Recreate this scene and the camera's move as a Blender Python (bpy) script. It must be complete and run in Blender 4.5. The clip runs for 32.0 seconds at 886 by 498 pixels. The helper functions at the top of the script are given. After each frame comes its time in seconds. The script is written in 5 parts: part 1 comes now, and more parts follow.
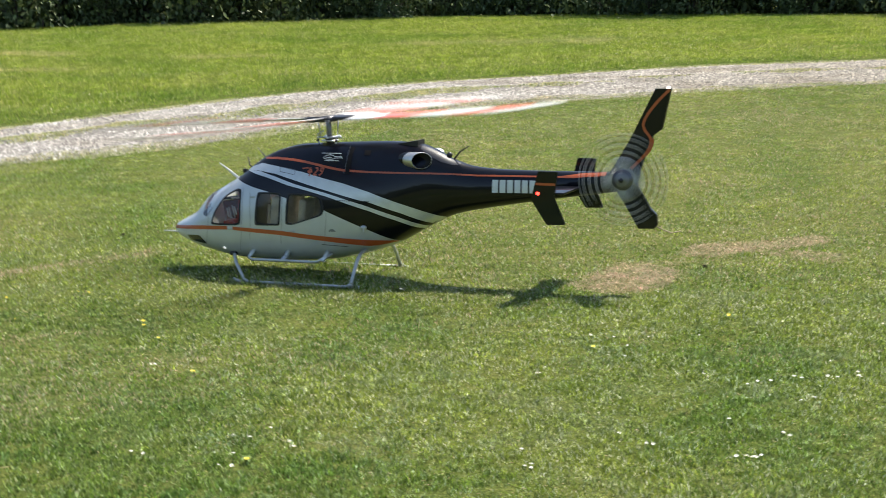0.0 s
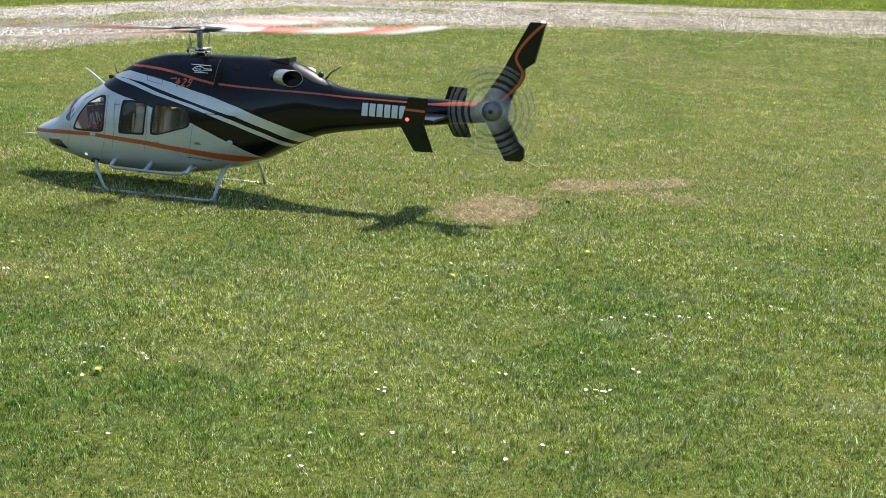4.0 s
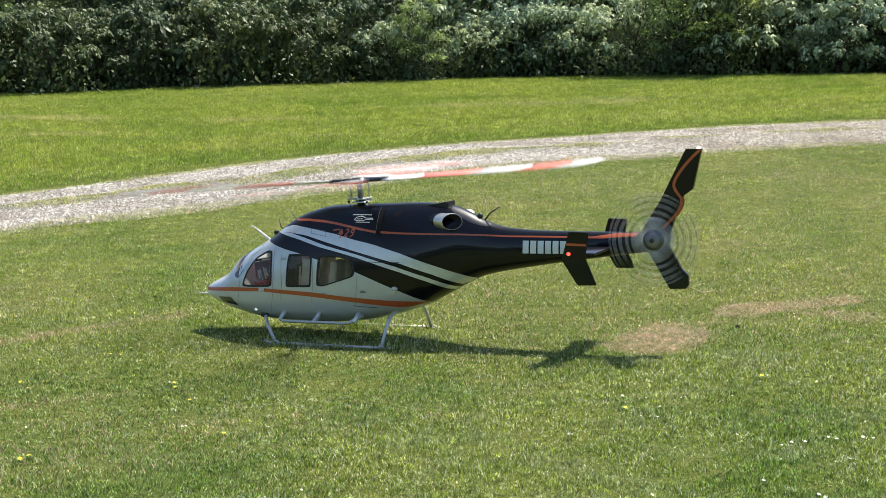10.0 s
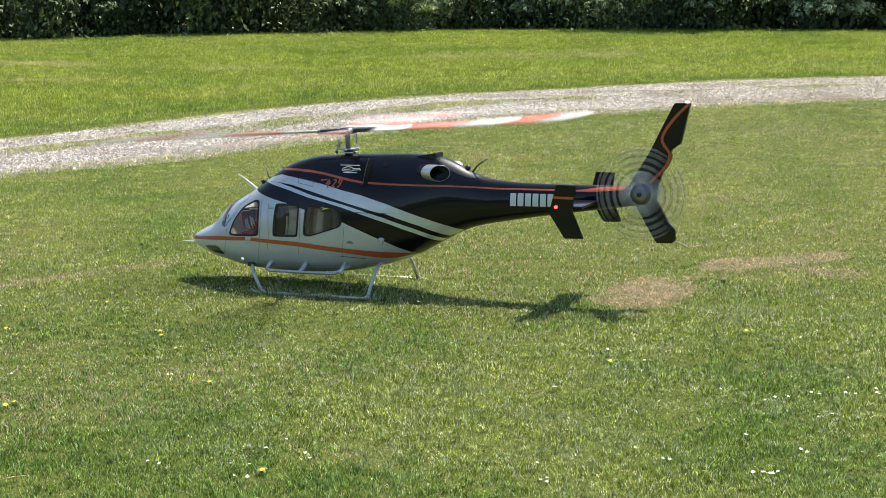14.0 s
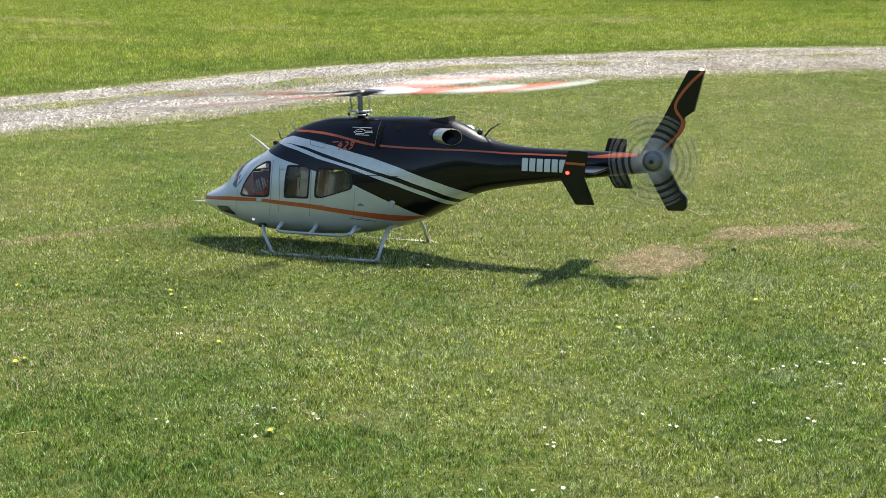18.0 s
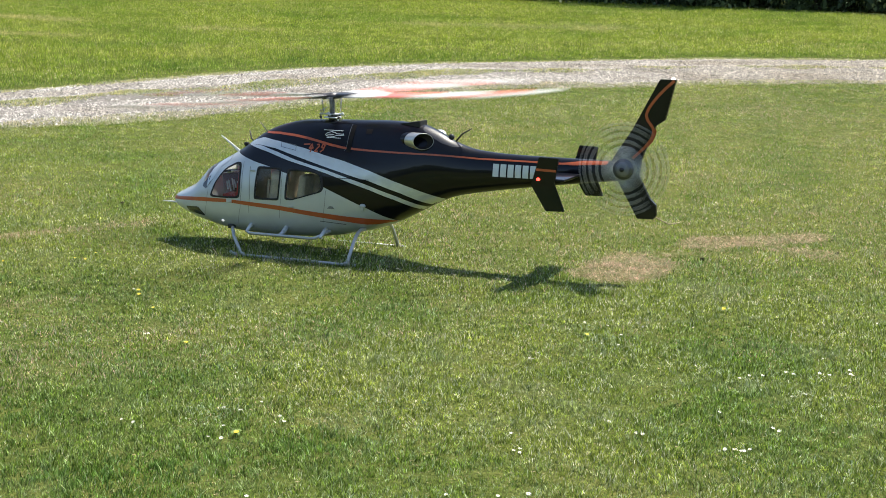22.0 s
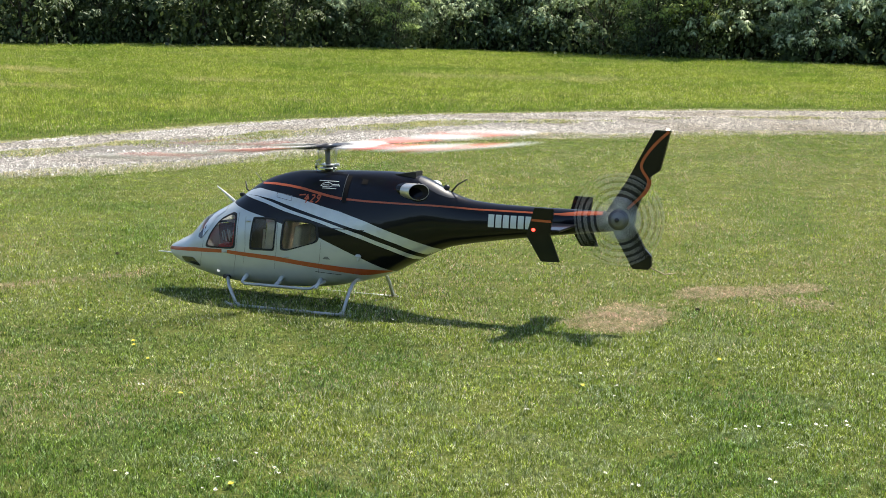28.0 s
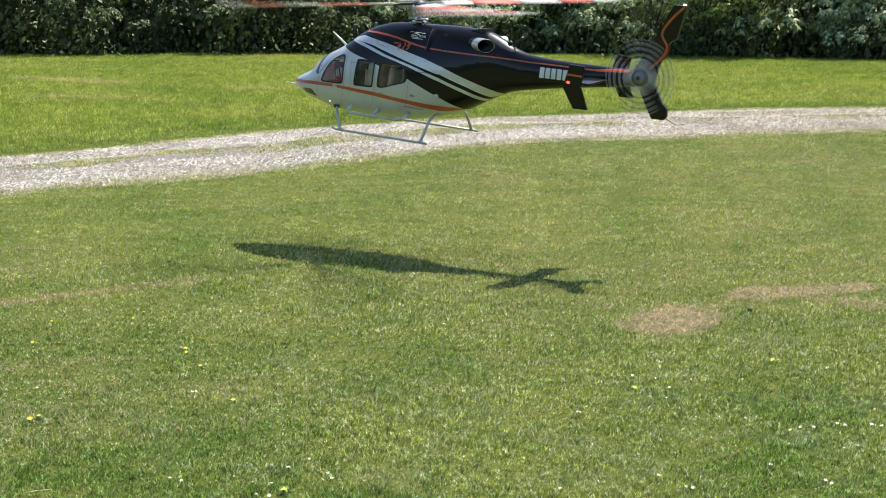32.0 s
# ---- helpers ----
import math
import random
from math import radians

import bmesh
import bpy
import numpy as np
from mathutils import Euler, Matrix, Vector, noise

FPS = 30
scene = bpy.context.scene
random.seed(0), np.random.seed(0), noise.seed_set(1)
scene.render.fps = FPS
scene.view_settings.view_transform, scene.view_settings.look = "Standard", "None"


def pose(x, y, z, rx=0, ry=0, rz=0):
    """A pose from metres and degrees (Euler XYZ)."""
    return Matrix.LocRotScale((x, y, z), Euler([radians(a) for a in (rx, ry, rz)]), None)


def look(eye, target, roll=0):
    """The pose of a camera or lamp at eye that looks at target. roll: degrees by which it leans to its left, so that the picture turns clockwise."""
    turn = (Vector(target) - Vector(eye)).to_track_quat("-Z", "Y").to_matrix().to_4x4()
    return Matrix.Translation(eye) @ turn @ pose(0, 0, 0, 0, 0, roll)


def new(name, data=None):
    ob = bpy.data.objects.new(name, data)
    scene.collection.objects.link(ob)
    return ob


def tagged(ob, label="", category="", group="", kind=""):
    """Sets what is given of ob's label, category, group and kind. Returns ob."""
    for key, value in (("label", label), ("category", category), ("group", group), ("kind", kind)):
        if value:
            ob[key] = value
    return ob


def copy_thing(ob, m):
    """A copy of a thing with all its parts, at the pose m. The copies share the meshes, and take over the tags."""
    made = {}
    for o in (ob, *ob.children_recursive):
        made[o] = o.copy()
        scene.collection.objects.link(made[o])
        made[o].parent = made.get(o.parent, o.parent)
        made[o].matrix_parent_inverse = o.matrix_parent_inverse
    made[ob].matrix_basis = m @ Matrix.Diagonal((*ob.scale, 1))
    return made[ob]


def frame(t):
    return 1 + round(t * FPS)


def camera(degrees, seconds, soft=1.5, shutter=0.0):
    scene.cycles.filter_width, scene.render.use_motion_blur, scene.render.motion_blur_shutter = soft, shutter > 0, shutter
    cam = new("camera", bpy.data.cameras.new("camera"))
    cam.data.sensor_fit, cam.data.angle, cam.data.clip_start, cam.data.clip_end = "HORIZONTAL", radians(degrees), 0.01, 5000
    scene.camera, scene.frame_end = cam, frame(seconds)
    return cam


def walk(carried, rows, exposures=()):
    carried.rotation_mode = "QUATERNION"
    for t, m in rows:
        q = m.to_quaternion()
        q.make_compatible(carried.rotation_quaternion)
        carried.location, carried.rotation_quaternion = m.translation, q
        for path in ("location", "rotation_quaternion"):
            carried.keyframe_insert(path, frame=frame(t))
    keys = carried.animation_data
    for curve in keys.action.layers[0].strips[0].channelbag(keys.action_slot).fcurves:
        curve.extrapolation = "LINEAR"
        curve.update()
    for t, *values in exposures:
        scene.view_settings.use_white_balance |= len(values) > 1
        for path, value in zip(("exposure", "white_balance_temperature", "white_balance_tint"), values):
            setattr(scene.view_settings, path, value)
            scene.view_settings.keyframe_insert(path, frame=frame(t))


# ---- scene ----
EYE = (0.0, 0.0, 1.495)
cam = camera(32.4, 32.0, soft=0.65, shutter=0.42)
AIM = [  # seconds, turn to the left, tilt up, roll
    (0, -0.502, -9.072, -1.379), (0.5, -1.901, -9.556, 1.558), (1, -1.875, -9.802, 1.437),
    (1.5, -2.766, -9.732, 2.622), (2, -4.566, -9.799, 3.236), (2.5, -5.781, -10.186, 3.215),
    (3, -4.792, -10.517, 4.441), (3.5, -5.2, -11.19, 3.716), (5.5, -5.778, -12.803, 1.611),
    (6, -1.73, -11.319, -1.357), (6.5, 0.363, -9.3, -2.164), (7, 1.826, -9.156, -2.405),
    (7.5, 2.211, -8.869, -1.916), (8, 2.048, -8.136, -1.741), (8.5, 1.992, -7.527, -1.847),
    (9, 1.362, -7.066, -1.659), (9.5, 1.019, -6.78, -1.588), (10, 0.601, -6.75, -1.753),
    (10.5, 0.275, -6.755, -1.161), (11, 0.078, -7.13, -1.239), (11.5, 0.005, -7.358, -1.217),
    (12, 0.045, -7.47, -1.28), (12.5, 0.027, -7.638, -1.742), (13, 0, -7.865, -1.8),
    (13.5, 0.037, -8.186, -1.654), (14, 0.155, -8.581, -0.986), (14.5, 0.325, -8.982, -0.846),
    (15, 0.437, -9.224, -0.318), (15.5, 0.511, -9.404, 0.377), (17.5, 0.637, -9.81, -0.646),
    (18, 0.569, -9.933, -0.126), (18.5, 0.411, -10.051, -0.586), (19, 0.298, -10.187, -0.04),
    (19.5, 0.22, -10.257, -0.32), (20, 0.14, -10.282, -0.049), (20.5, -0.08, -10.186, 0.229),
    (21, -0.251, -10.078, 0.437), (21.5, -0.44, -9.978, 0.513), (22, -0.59, -9.755, 1.046),
    (22.5, -0.637, -9.482, 1.054), (23, -0.647, -9.343, 1.191), (23.5, -0.613, -9.266, 1.102),
    (24, -0.596, -9.192, 1.439), (24.5, -0.599, -9.011, 1.587), (25, -0.612, -8.806, 1.868),
    (25.5, -0.707, -8.572, 2.217), (27.5, -0.96, -7.899, 1.399), (28, -0.73, -7.858, 1.063),
    (28.5, -0.205, -7.946, 0.954), (29, 0.525, -8.274, 1.164), (29.5, 1, -8.793, 0.913),
    (30, 1.475, -9.146, 0.882), (30.5, 1.81, -9.39, 0.575), (31, 2.064, -9.185, -0.291),
    (31.5, 1.953, -8.613, -0.724), (32, 1.153, -7.719, -0.014),
]


def aim(yaw, pitch, roll):
    a, b = radians(yaw), radians(pitch)
    way = Vector((-math.sin(a) * math.cos(b), math.cos(a) * math.cos(b), math.sin(b)))
    return look(EYE, Vector(EYE) + way, roll)


walk(cam, [(t, aim(a, b, c)) for t, a, b, c in AIM], exposures=[(0.0, 1.02), (32.0, 1.02)])

# ---- light: high sun from the right, a clear sky ----
SUN_DIR = Vector((0.39, 0.33, 1.0)).normalized()
world = bpy.data.worlds.new("sky")
scene.world = world
world.use_nodes = True
sky = world.node_tree.nodes.new("ShaderNodeTexSky")
sky.sky_type, sky.sun_disc = "NISHITA", False
sky.sun_elevation = math.asin(SUN_DIR.z)
sky.sun_rotation = math.atan2(SUN_DIR.x, SUN_DIR.y)
world.node_tree.links.new(sky.outputs[0], world.node_tree.nodes["Background"].inputs[0])
world.node_tree.nodes["Background"].inputs[1].default_value = 0.10
sun = new("sun", bpy.data.lights.new("sun", "SUN"))
sun.data.energy, sun.data.angle, sun.data.color = 4.55, radians(0.53), (1.0, 0.94, 0.82)
sun.matrix_world = look(SUN_DIR * 60, (0, 0, 0))


# ---- materials ----
def material(name, build):
    m = bpy.data.materials.new(name)
    m.use_nodes = True
    nt = m.node_tree
    bsdf = nt.nodes["Principled BSDF"]
    build(nt, bsdf)
    return m


def node(nt, kind, **inputs):
    n = nt.nodes.new(kind)
    for key, value in inputs.items():
        n.inputs[key.replace("_", " ")].default_value = value
    return n


def ramp(nt, fac, stops):
    r = nt.nodes.new("ShaderNodeValToRGB")
    e = r.color_ramp.elements
    while len(e) < len(stops):
        e.new(0.5)
    for el, (p, c) in zip(e, stops):
        el.position, el.color = p, (*c, 1) if len(c) == 3 else c
    nt.links.new(fac, r.inputs[0])
    return r.outputs[0]


def noise_tex(nt, scale, detail=4.0, coord="Object"):
    tc = nt.nodes.new("ShaderNodeTexCoord")
    n = node(nt, "ShaderNodeTexNoise", Scale=scale, Detail=detail)
    nt.links.new(tc.outputs[coord], n.inputs["Vector"])
    return n.outputs["Fac"]


def mixed(nt, fac, a, b, how="MIX"):
    m = nt.nodes.new("ShaderNodeMix")
    m.data_type, m.blend_type = "RGBA", how
    for value, slot in ((fac, 0), (a, 6), (b, 7)):
        if isinstance(value, (int, float)):
            m.inputs[slot].default_value = value
        elif isinstance(value, tuple):
            m.inputs[slot].default_value = (*value, 1)
        else:
            nt.links.new(value, m.inputs[slot])
    return m.outputs[2]


def bumped(nt, bsdf, height, strength=0.2, distance=0.002):
    b = node(nt, "ShaderNodeBump", Strength=strength, Distance=distance)
    nt.links.new(height, b.inputs["Height"])
    nt.links.new(b.outputs[0], bsdf.inputs["Normal"])


def plain(name, colour, rough=0.5, metal=0.0, coat=0.0, vary=0.06, scale=30.0, emit=0.0, spec=0.5):
    """A surface of one colour with faint wear in tone and gloss."""
    def build(nt, bsdf):
        n = noise_tex(nt, scale)
        lo = tuple(max(0.0, c * (1 - vary)) for c in colour)
        hi = tuple(min(1.0, c * (1 + vary)) for c in colour)
        nt.links.new(ramp(nt, n, [(0.3, lo), (0.7, hi)]), bsdf.inputs["Base Color"])
        mr = node(nt, "ShaderNodeMapRange", To_Min=max(0.02, rough * 0.8), To_Max=min(1.0, rough * 1.25))
        nt.links.new(noise_tex(nt, scale * 4), mr.inputs[0])
        nt.links.new(mr.outputs[0], bsdf.inputs["Roughness"])
        bsdf.inputs["Metallic"].default_value = metal
        bsdf.inputs["Coat Weight"].default_value = coat
        bsdf.inputs["Coat Roughness"].default_value = 0.04
        bsdf.inputs["Specular IOR Level"].default_value = spec
        if emit:
            bsdf.inputs["Emission Color"].default_value = (*colour, 1)
            bsdf.inputs["Emission Strength"].default_value = emit
    return material(name, build)


S = 0.25  # the helicopter is a quarter-scale model; its drawing is in full-size metres
NAVY, PEARL, ORANGE = (0.0022, 0.0026, 0.0055), (0.60, 0.635, 0.645), (0.48, 0.098, 0.028)


def hull_paint(nt, bsdf):
    """Pearl white below a falling line, navy above and behind it."""
    tc = nt.nodes.new("ShaderNodeTexCoord")
    sp = nt.nodes.new("ShaderNodeSeparateXYZ")
    nt.links.new(tc.outputs["Object"], sp.inputs[0])
    mr = node(nt, "ShaderNodeMapRange", From_Min=-7 * S, From_Max=5 * S)
    nt.links.new(sp.outputs[0], mr.inputs[0])
    line = [(-7, 0.0), (-2.0, 0.0), (-1.95, 0.70), (-1.71, 0.93), (-1.2, 1.19), (-0.65, 1.42), (-0.1, 1.64), (0.84, 1.87),
            (1.24, 1.98), (1.58, 2.05), (1.98, 2.15), (2.22, 2.22), (2.32, 2.40), (2.40, 3.4), (5, 3.4)]
    edge = ramp(nt, mr.outputs[0], [((x + 7) / 12, (z / 4,) * 3) for x, z in line])
    up = node(nt, "ShaderNodeMath")
    up.operation = "MULTIPLY"
    nt.links.new(sp.outputs[2], up.inputs[0])
    up.inputs[1].default_value = 1 / (4 * S)
    gt = node(nt, "ShaderNodeMath")
    gt.operation = "GREATER_THAN"
    nt.links.new(up.outputs[0], gt.inputs[0])
    nt.links.new(edge, gt.inputs[1])
    n = noise_tex(nt, 14.0)
    pearl = ramp(nt, n, [(0.3, tuple(c * 0.93 for c in PEARL)), (0.7, PEARL)])
    navy = ramp(nt, n, [(0.3, NAVY), (0.7, tuple(c * 1.3 for c in NAVY))])
    nt.links.new(mixed(nt, gt.outputs[0], pearl, navy), bsdf.inputs["Base Color"])
    flake = node(nt, "ShaderNodeMapRange", To_Min=0.28, To_Max=0.0)  # pearl flakes in the white alone
    nt.links.new(gt.outputs[0], flake.inputs[0])
    nt.links.new(flake.outputs[0], bsdf.inputs["Metallic"])
    bsdf.inputs["Roughness"].default_value = 0.34
    bsdf.inputs["Specular IOR Level"].default_value = 0.12
    bsdf.inputs["Coat Weight"].default_value = 0.55
    bsdf.inputs["Coat Roughness"].default_value = 0.05
    bumped(nt, bsdf, noise_tex(nt, 9.0), 0.05, 0.002)


def glass_pane(nt, bsdf):
    out = nt.nodes["Material Output"]
    nt.nodes.remove(bsdf)
    clear = node(nt, "ShaderNodeBsdfTransparent", Color=(0.84, 0.84, 0.81, 1))
    shine = node(nt, "ShaderNodeBsdfGlossy", Roughness=0.03)
    fr = node(nt, "ShaderNodeFresnel", IOR=1.5)
    veil = node(nt, "ShaderNodeBsdfDiffuse", Color=(0.55, 0.54, 0.5, 1))  # grey veil painted for the haze of reflected sky and ground
    veiled = nt.nodes.new("ShaderNodeMixShader")
    veiled.inputs[0].default_value = 0.025
    nt.links.new(clear.outputs[0], veiled.inputs[1])
    nt.links.new(veil.outputs[0], veiled.inputs[2])
    mx = nt.nodes.new("ShaderNodeMixShader")
    nt.links.new(fr.outputs[0], mx.inputs[0])
    nt.links.new(veiled.outputs[0], mx.inputs[1])
    nt.links.new(shine.outputs[0], mx.inputs[2])
    nt.links.new(mx.outputs[0], out.inputs[0])


M_HULL = material("two_tone_paint", hull_paint)
M_GLASS = material("tinted_glass", glass_pane)
M_NAVY = plain("navy_paint", NAVY, 0.36, coat=0.6, vary=0.2, spec=0.12)
M_PEARL = plain("pearl_paint", tuple(c * 1.05 for c in PEARL), 0.32, metal=0.35, coat=0.8)
M_ORANGE = plain("orange_paint", ORANGE, 0.36, coat=0.5)
M_BLACK = plain("black_rubber", (0.012, 0.012, 0.013), 0.6, vary=0.3)
M_DARK = plain("dark_glass", (0.03, 0.035, 0.04), 0.08, coat=1.0, vary=0.2)
M_STEEL = plain("brushed_steel", (0.55, 0.56, 0.57), 0.32, metal=0.9, vary=0.12, scale=60)
M_DECK_SHEEN = plain("deck_sheen_grey", (0.016, 0.02, 0.032), 0.42, vary=0.1, coat=0.15, spec=0.3)
M_SILVER = plain("silver_paint", (0.50, 0.52, 0.53), 0.34, metal=0.4, vary=0.08)
M_EXHAUST = plain("bright_exhaust_metal", (0.74, 0.74, 0.72), 0.3, metal=0.8, vary=0.06)
M_THROAT = plain("black_throat_metal", (0.02, 0.018, 0.017), 0.75, metal=0.3, vary=0.4)
M_WHITE = plain("white_paint", (0.75, 0.76, 0.74), 0.4, vary=0.04)
M_LETTER = plain("white_lettering", (0.70, 0.74, 0.72), 0.4, vary=0.04)
M_RED = plain("red_blade_paint", (0.84, 0.20, 0.15), 0.4, vary=0.05)
M_BLADE_W = plain("white_blade_paint", (0.78, 0.77, 0.74), 0.4, vary=0.05)
M_GRIP = plain("dark_alloy", (0.06, 0.06, 0.065), 0.4, metal=0.7, vary=0.2)
M_TAIL_GREY = plain("grey_blade_paint", (0.52, 0.52, 0.50), 0.45, vary=0.05)
M_HUB = plain("grey_hub", (0.16, 0.16, 0.16), 0.35, metal=0.5, vary=0.2)
M_TAIL_BLACK = plain("black_blade_paint", (0.012, 0.012, 0.014), 0.45, vary=0.1)
M_CAP = plain("dull_hub_metal", (0.20, 0.20, 0.20), 0.4, metal=0.25, vary=0.2)
M_SEAM = plain("grey_seam", (0.19, 0.20, 0.205), 0.6, vary=0.2)
M_WIRE = plain("tan_wire", (0.42, 0.33, 0.22), 0.5, metal=0.3, vary=0.1)
M_STRAP = plain("brown_black_strap", (0.009, 0.007, 0.006), 0.6, vary=0.3, spec=0.2)
M_SEAT = plain("beige_leather", (0.78, 0.70, 0.57), 0.6, vary=0.12)
M_SEAT_RED = plain("red_cloth", (0.58, 0.04, 0.035), 0.8, vary=0.15)
M_CABIN = plain("cabin_trim", (0.06, 0.056, 0.052), 0.8, vary=0.2)
M_DASH = plain("maroon_trim", (0.13, 0.040, 0.036), 0.7, vary=0.2)
M_NAVRED = plain("red_lamp_lens", (1.0, 0.03, 0.02), 0.2, emit=5.0)
M_STROBE = plain("white_lamp_lens", (1.0, 0.85, 0.7), 0.2, emit=1.2)
M_LANDING = plain("landing_lamp_lens", (0.85, 0.84, 0.80), 0.1, emit=0.3)


def blade_of_grass(dry, fresh, dark, patch_scale, tuft_scale, translucent=0.33, patchy=1.0, low=0.2, high=1.9, gap_contrast=1.0):
    """Grass colour: from blade to blade, from tuft to tuft, and in soft patches over the ground."""
    def build(nt, bsdf):
        geo = nt.nodes.new("ShaderNodeNewGeometry")
        patch = node(nt, "ShaderNodeTexNoise", Scale=patch_scale, Detail=5.0)
        tuft = node(nt, "ShaderNodeTexNoise", Scale=tuft_scale, Detail=2.0)
        thatch = node(nt, "ShaderNodeTexNoise", Scale=patch_scale * 2.7, Detail=4.0)
        shift = node(nt, "ShaderNodeVectorMath")
        shift.operation = "ADD"
        shift.inputs[1].default_value = (17.0, 5.0, 3.0)
        nt.links.new(geo.outputs["Position"], shift.inputs[0])
        for n in (patch, tuft):
            nt.links.new(geo.outputs["Position"], n.inputs["Vector"])
        nt.links.new(shift.outputs[0], thatch.inputs["Vector"])
        one = ramp(nt, geo.outputs["Random Per Island"], [(0.0, tuple(c * low for c in dark)), (0.34, tuple(c * (0.7 + 0.5 * low) for c in dark)), (0.54, fresh), (0.76, tuple(c * high for c in fresh)), (0.89, dry), (1.0, tuple(min(1, c * high) for c in dry))])
        worn = ramp(nt, thatch.outputs["Fac"], [(0.52, (0.0, 0.0, 0.0)), (0.72, (0.36, 0.36, 0.36))])
        one = mixed(nt, worn, one, tuple(0.75 * c for c in dry))
        soft = ramp(nt, patch.outputs["Fac"], [(0.34, tuple(1 - patchy * c for c in (0.42, 0.24, 0.45))), (0.5, (1.0, 1.0, 1.0)), (0.66, tuple(1 + patchy * c for c in (0.20, 0.12, 0.14)))])
        clump = ramp(nt, tuft.outputs["Fac"], [(0.34, (0.68, 0.72, 0.62)), (0.5, (1.0, 1.0, 1.0)), (0.66, (1.38, 1.34, 1.4))])
        # fine noise paints shadowed gaps and bright tips into the turf's colour
        tiny = node(nt, "ShaderNodeTexNoise", Scale=tuft_scale * 4.2, Detail=2.0)
        nt.links.new(shift.outputs[0], tiny.inputs["Vector"])
        gap_tone = ramp(nt, tiny.outputs["Fac"], [(0.34, tuple(1 - gap_contrast * c for c in (0.58, 0.53, 0.6))), (0.5, (1.0, 1.0, 1.0)), (0.66, tuple(1 + gap_contrast * c for c in (0.85, 0.75, 1.0)))])
        clump = mixed(nt, 1.0, clump, gap_tone, "MULTIPLY")
        colour = mixed(nt, 1.0, mixed(nt, 1.0, one, soft, "MULTIPLY"), clump, "MULTIPLY")
        nt.links.new(colour, bsdf.inputs["Base Color"])
        bsdf.inputs["Roughness"].default_value = 0.5
        bsdf.inputs["Specular IOR Level"].default_value = 0.25
        tr = nt.nodes.new("ShaderNodeBsdfTranslucent")
        nt.links.new(colour, tr.inputs[0])
        mx = nt.nodes.new("ShaderNodeMixShader")
        mx.inputs[0].default_value = translucent
        nt.links.new(bsdf.outputs[0], mx.inputs[1])
        nt.links.new(tr.outputs[0], mx.inputs[2])
        nt.links.new(mx.outputs[0], nt.nodes["Material Output"].inputs[0])
    return build


M_LAWN = material("lawn_blades", blade_of_grass((0.52, 0.545, 0.39), (0.268, 0.340, 0.049), (0.160, 0.222, 0.028), 1.2, 14.0, 0.36, 1.0, 0.42, 1.5, 1.15))
M_FAR_LAWN = material("far_lawn_blades", blade_of_grass((0.54, 0.56, 0.36), (0.335, 0.412, 0.062), (0.215, 0.282, 0.038), 1.2, 7.0, 0.38, 1.0, 0.7, 1.25, 0.75))
M_LUSH = material("lush_blades", blade_of_grass((0.36, 0.45, 0.21), (0.148, 0.246, 0.031), (0.082, 0.146, 0.018), 1.6, 14.0, 0.33, 1.0, 0.42, 1.5, 1.15))
M_RANK_SHADE = material("shaded_rank_blades", blade_of_grass((0.40, 0.46, 0.14), (0.185, 0.300, 0.030), (0.110, 0.190, 0.020), 0.6, 4.0, 0.38, 0.7, 0.8, 1.15, 0.6))
M_CLIP = material("dry_clippings", blade_of_grass((0.48, 0.38, 0.23), (0.38, 0.30, 0.17), (0.24, 0.20, 0.10), 4.0, 30.0, 0.2, 1.0, 0.7, 1.25))
M_HAY = material("meadow_straw", blade_of_grass((0.66, 0.60, 0.26), (0.52, 0.48, 0.17), (0.40, 0.40, 0.13), 2.0, 6.0, 0.33, 1.0, 0.75, 1.15, 0.4))
M_STRAW = material("dry_blades", blade_of_grass((0.80, 0.61, 0.475), (0.71, 0.515, 0.385), (0.54, 0.385, 0.275), 6.0, 14.0, 0.25, 0.6, 0.8, 1.15, 0.45))
M_RIM = material("bleached_rim_grass", blade_of_grass((0.74, 0.68, 0.50), (0.64, 0.58, 0.41), (0.48, 0.45, 0.27), 3.0, 8.0, 0.2, 0.6, 0.75, 1.15, 0.4))
M_MEADOW = material("meadow_blades", blade_of_grass((0.58, 0.56, 0.19), (0.315, 0.405, 0.038), (0.200, 0.285, 0.028), 0.45, 4.0, 0.42, 0.7, 0.8, 1.15, 0.7))


def soil(nt, bsdf):
    geo = nt.nodes.new("ShaderNodeNewGeometry")
    big = node(nt, "ShaderNodeTexNoise", Scale=1.3, Detail=6.0)
    fine = node(nt, "ShaderNodeTexNoise", Scale=60.0, Detail=5.0)
    nt.links.new(geo.outputs["Position"], big.inputs["Vector"])
    nt.links.new(geo.outputs["Position"], fine.inputs["Vector"])
    a = ramp(nt, fine.outputs["Fac"], [(0.3, (0.042, 0.053, 0.014)), (0.55, (0.090, 0.107, 0.028)), (0.75, (0.16, 0.165, 0.055))])
    b = ramp(nt, big.outputs["Fac"], [(0.35, (0.8, 0.9, 0.75)), (0.65, (1.2, 1.1, 1.1))])
    nt.links.new(mixed(nt, 1.0, a, b, "MULTIPLY"), bsdf.inputs["Base Color"])
    bsdf.inputs["Roughness"].default_value = 1.0
    bsdf.inputs["Specular IOR Level"].default_value = 0.05
    bumped(nt, bsdf, fine.outputs["Fac"], 0.6, 0.02)


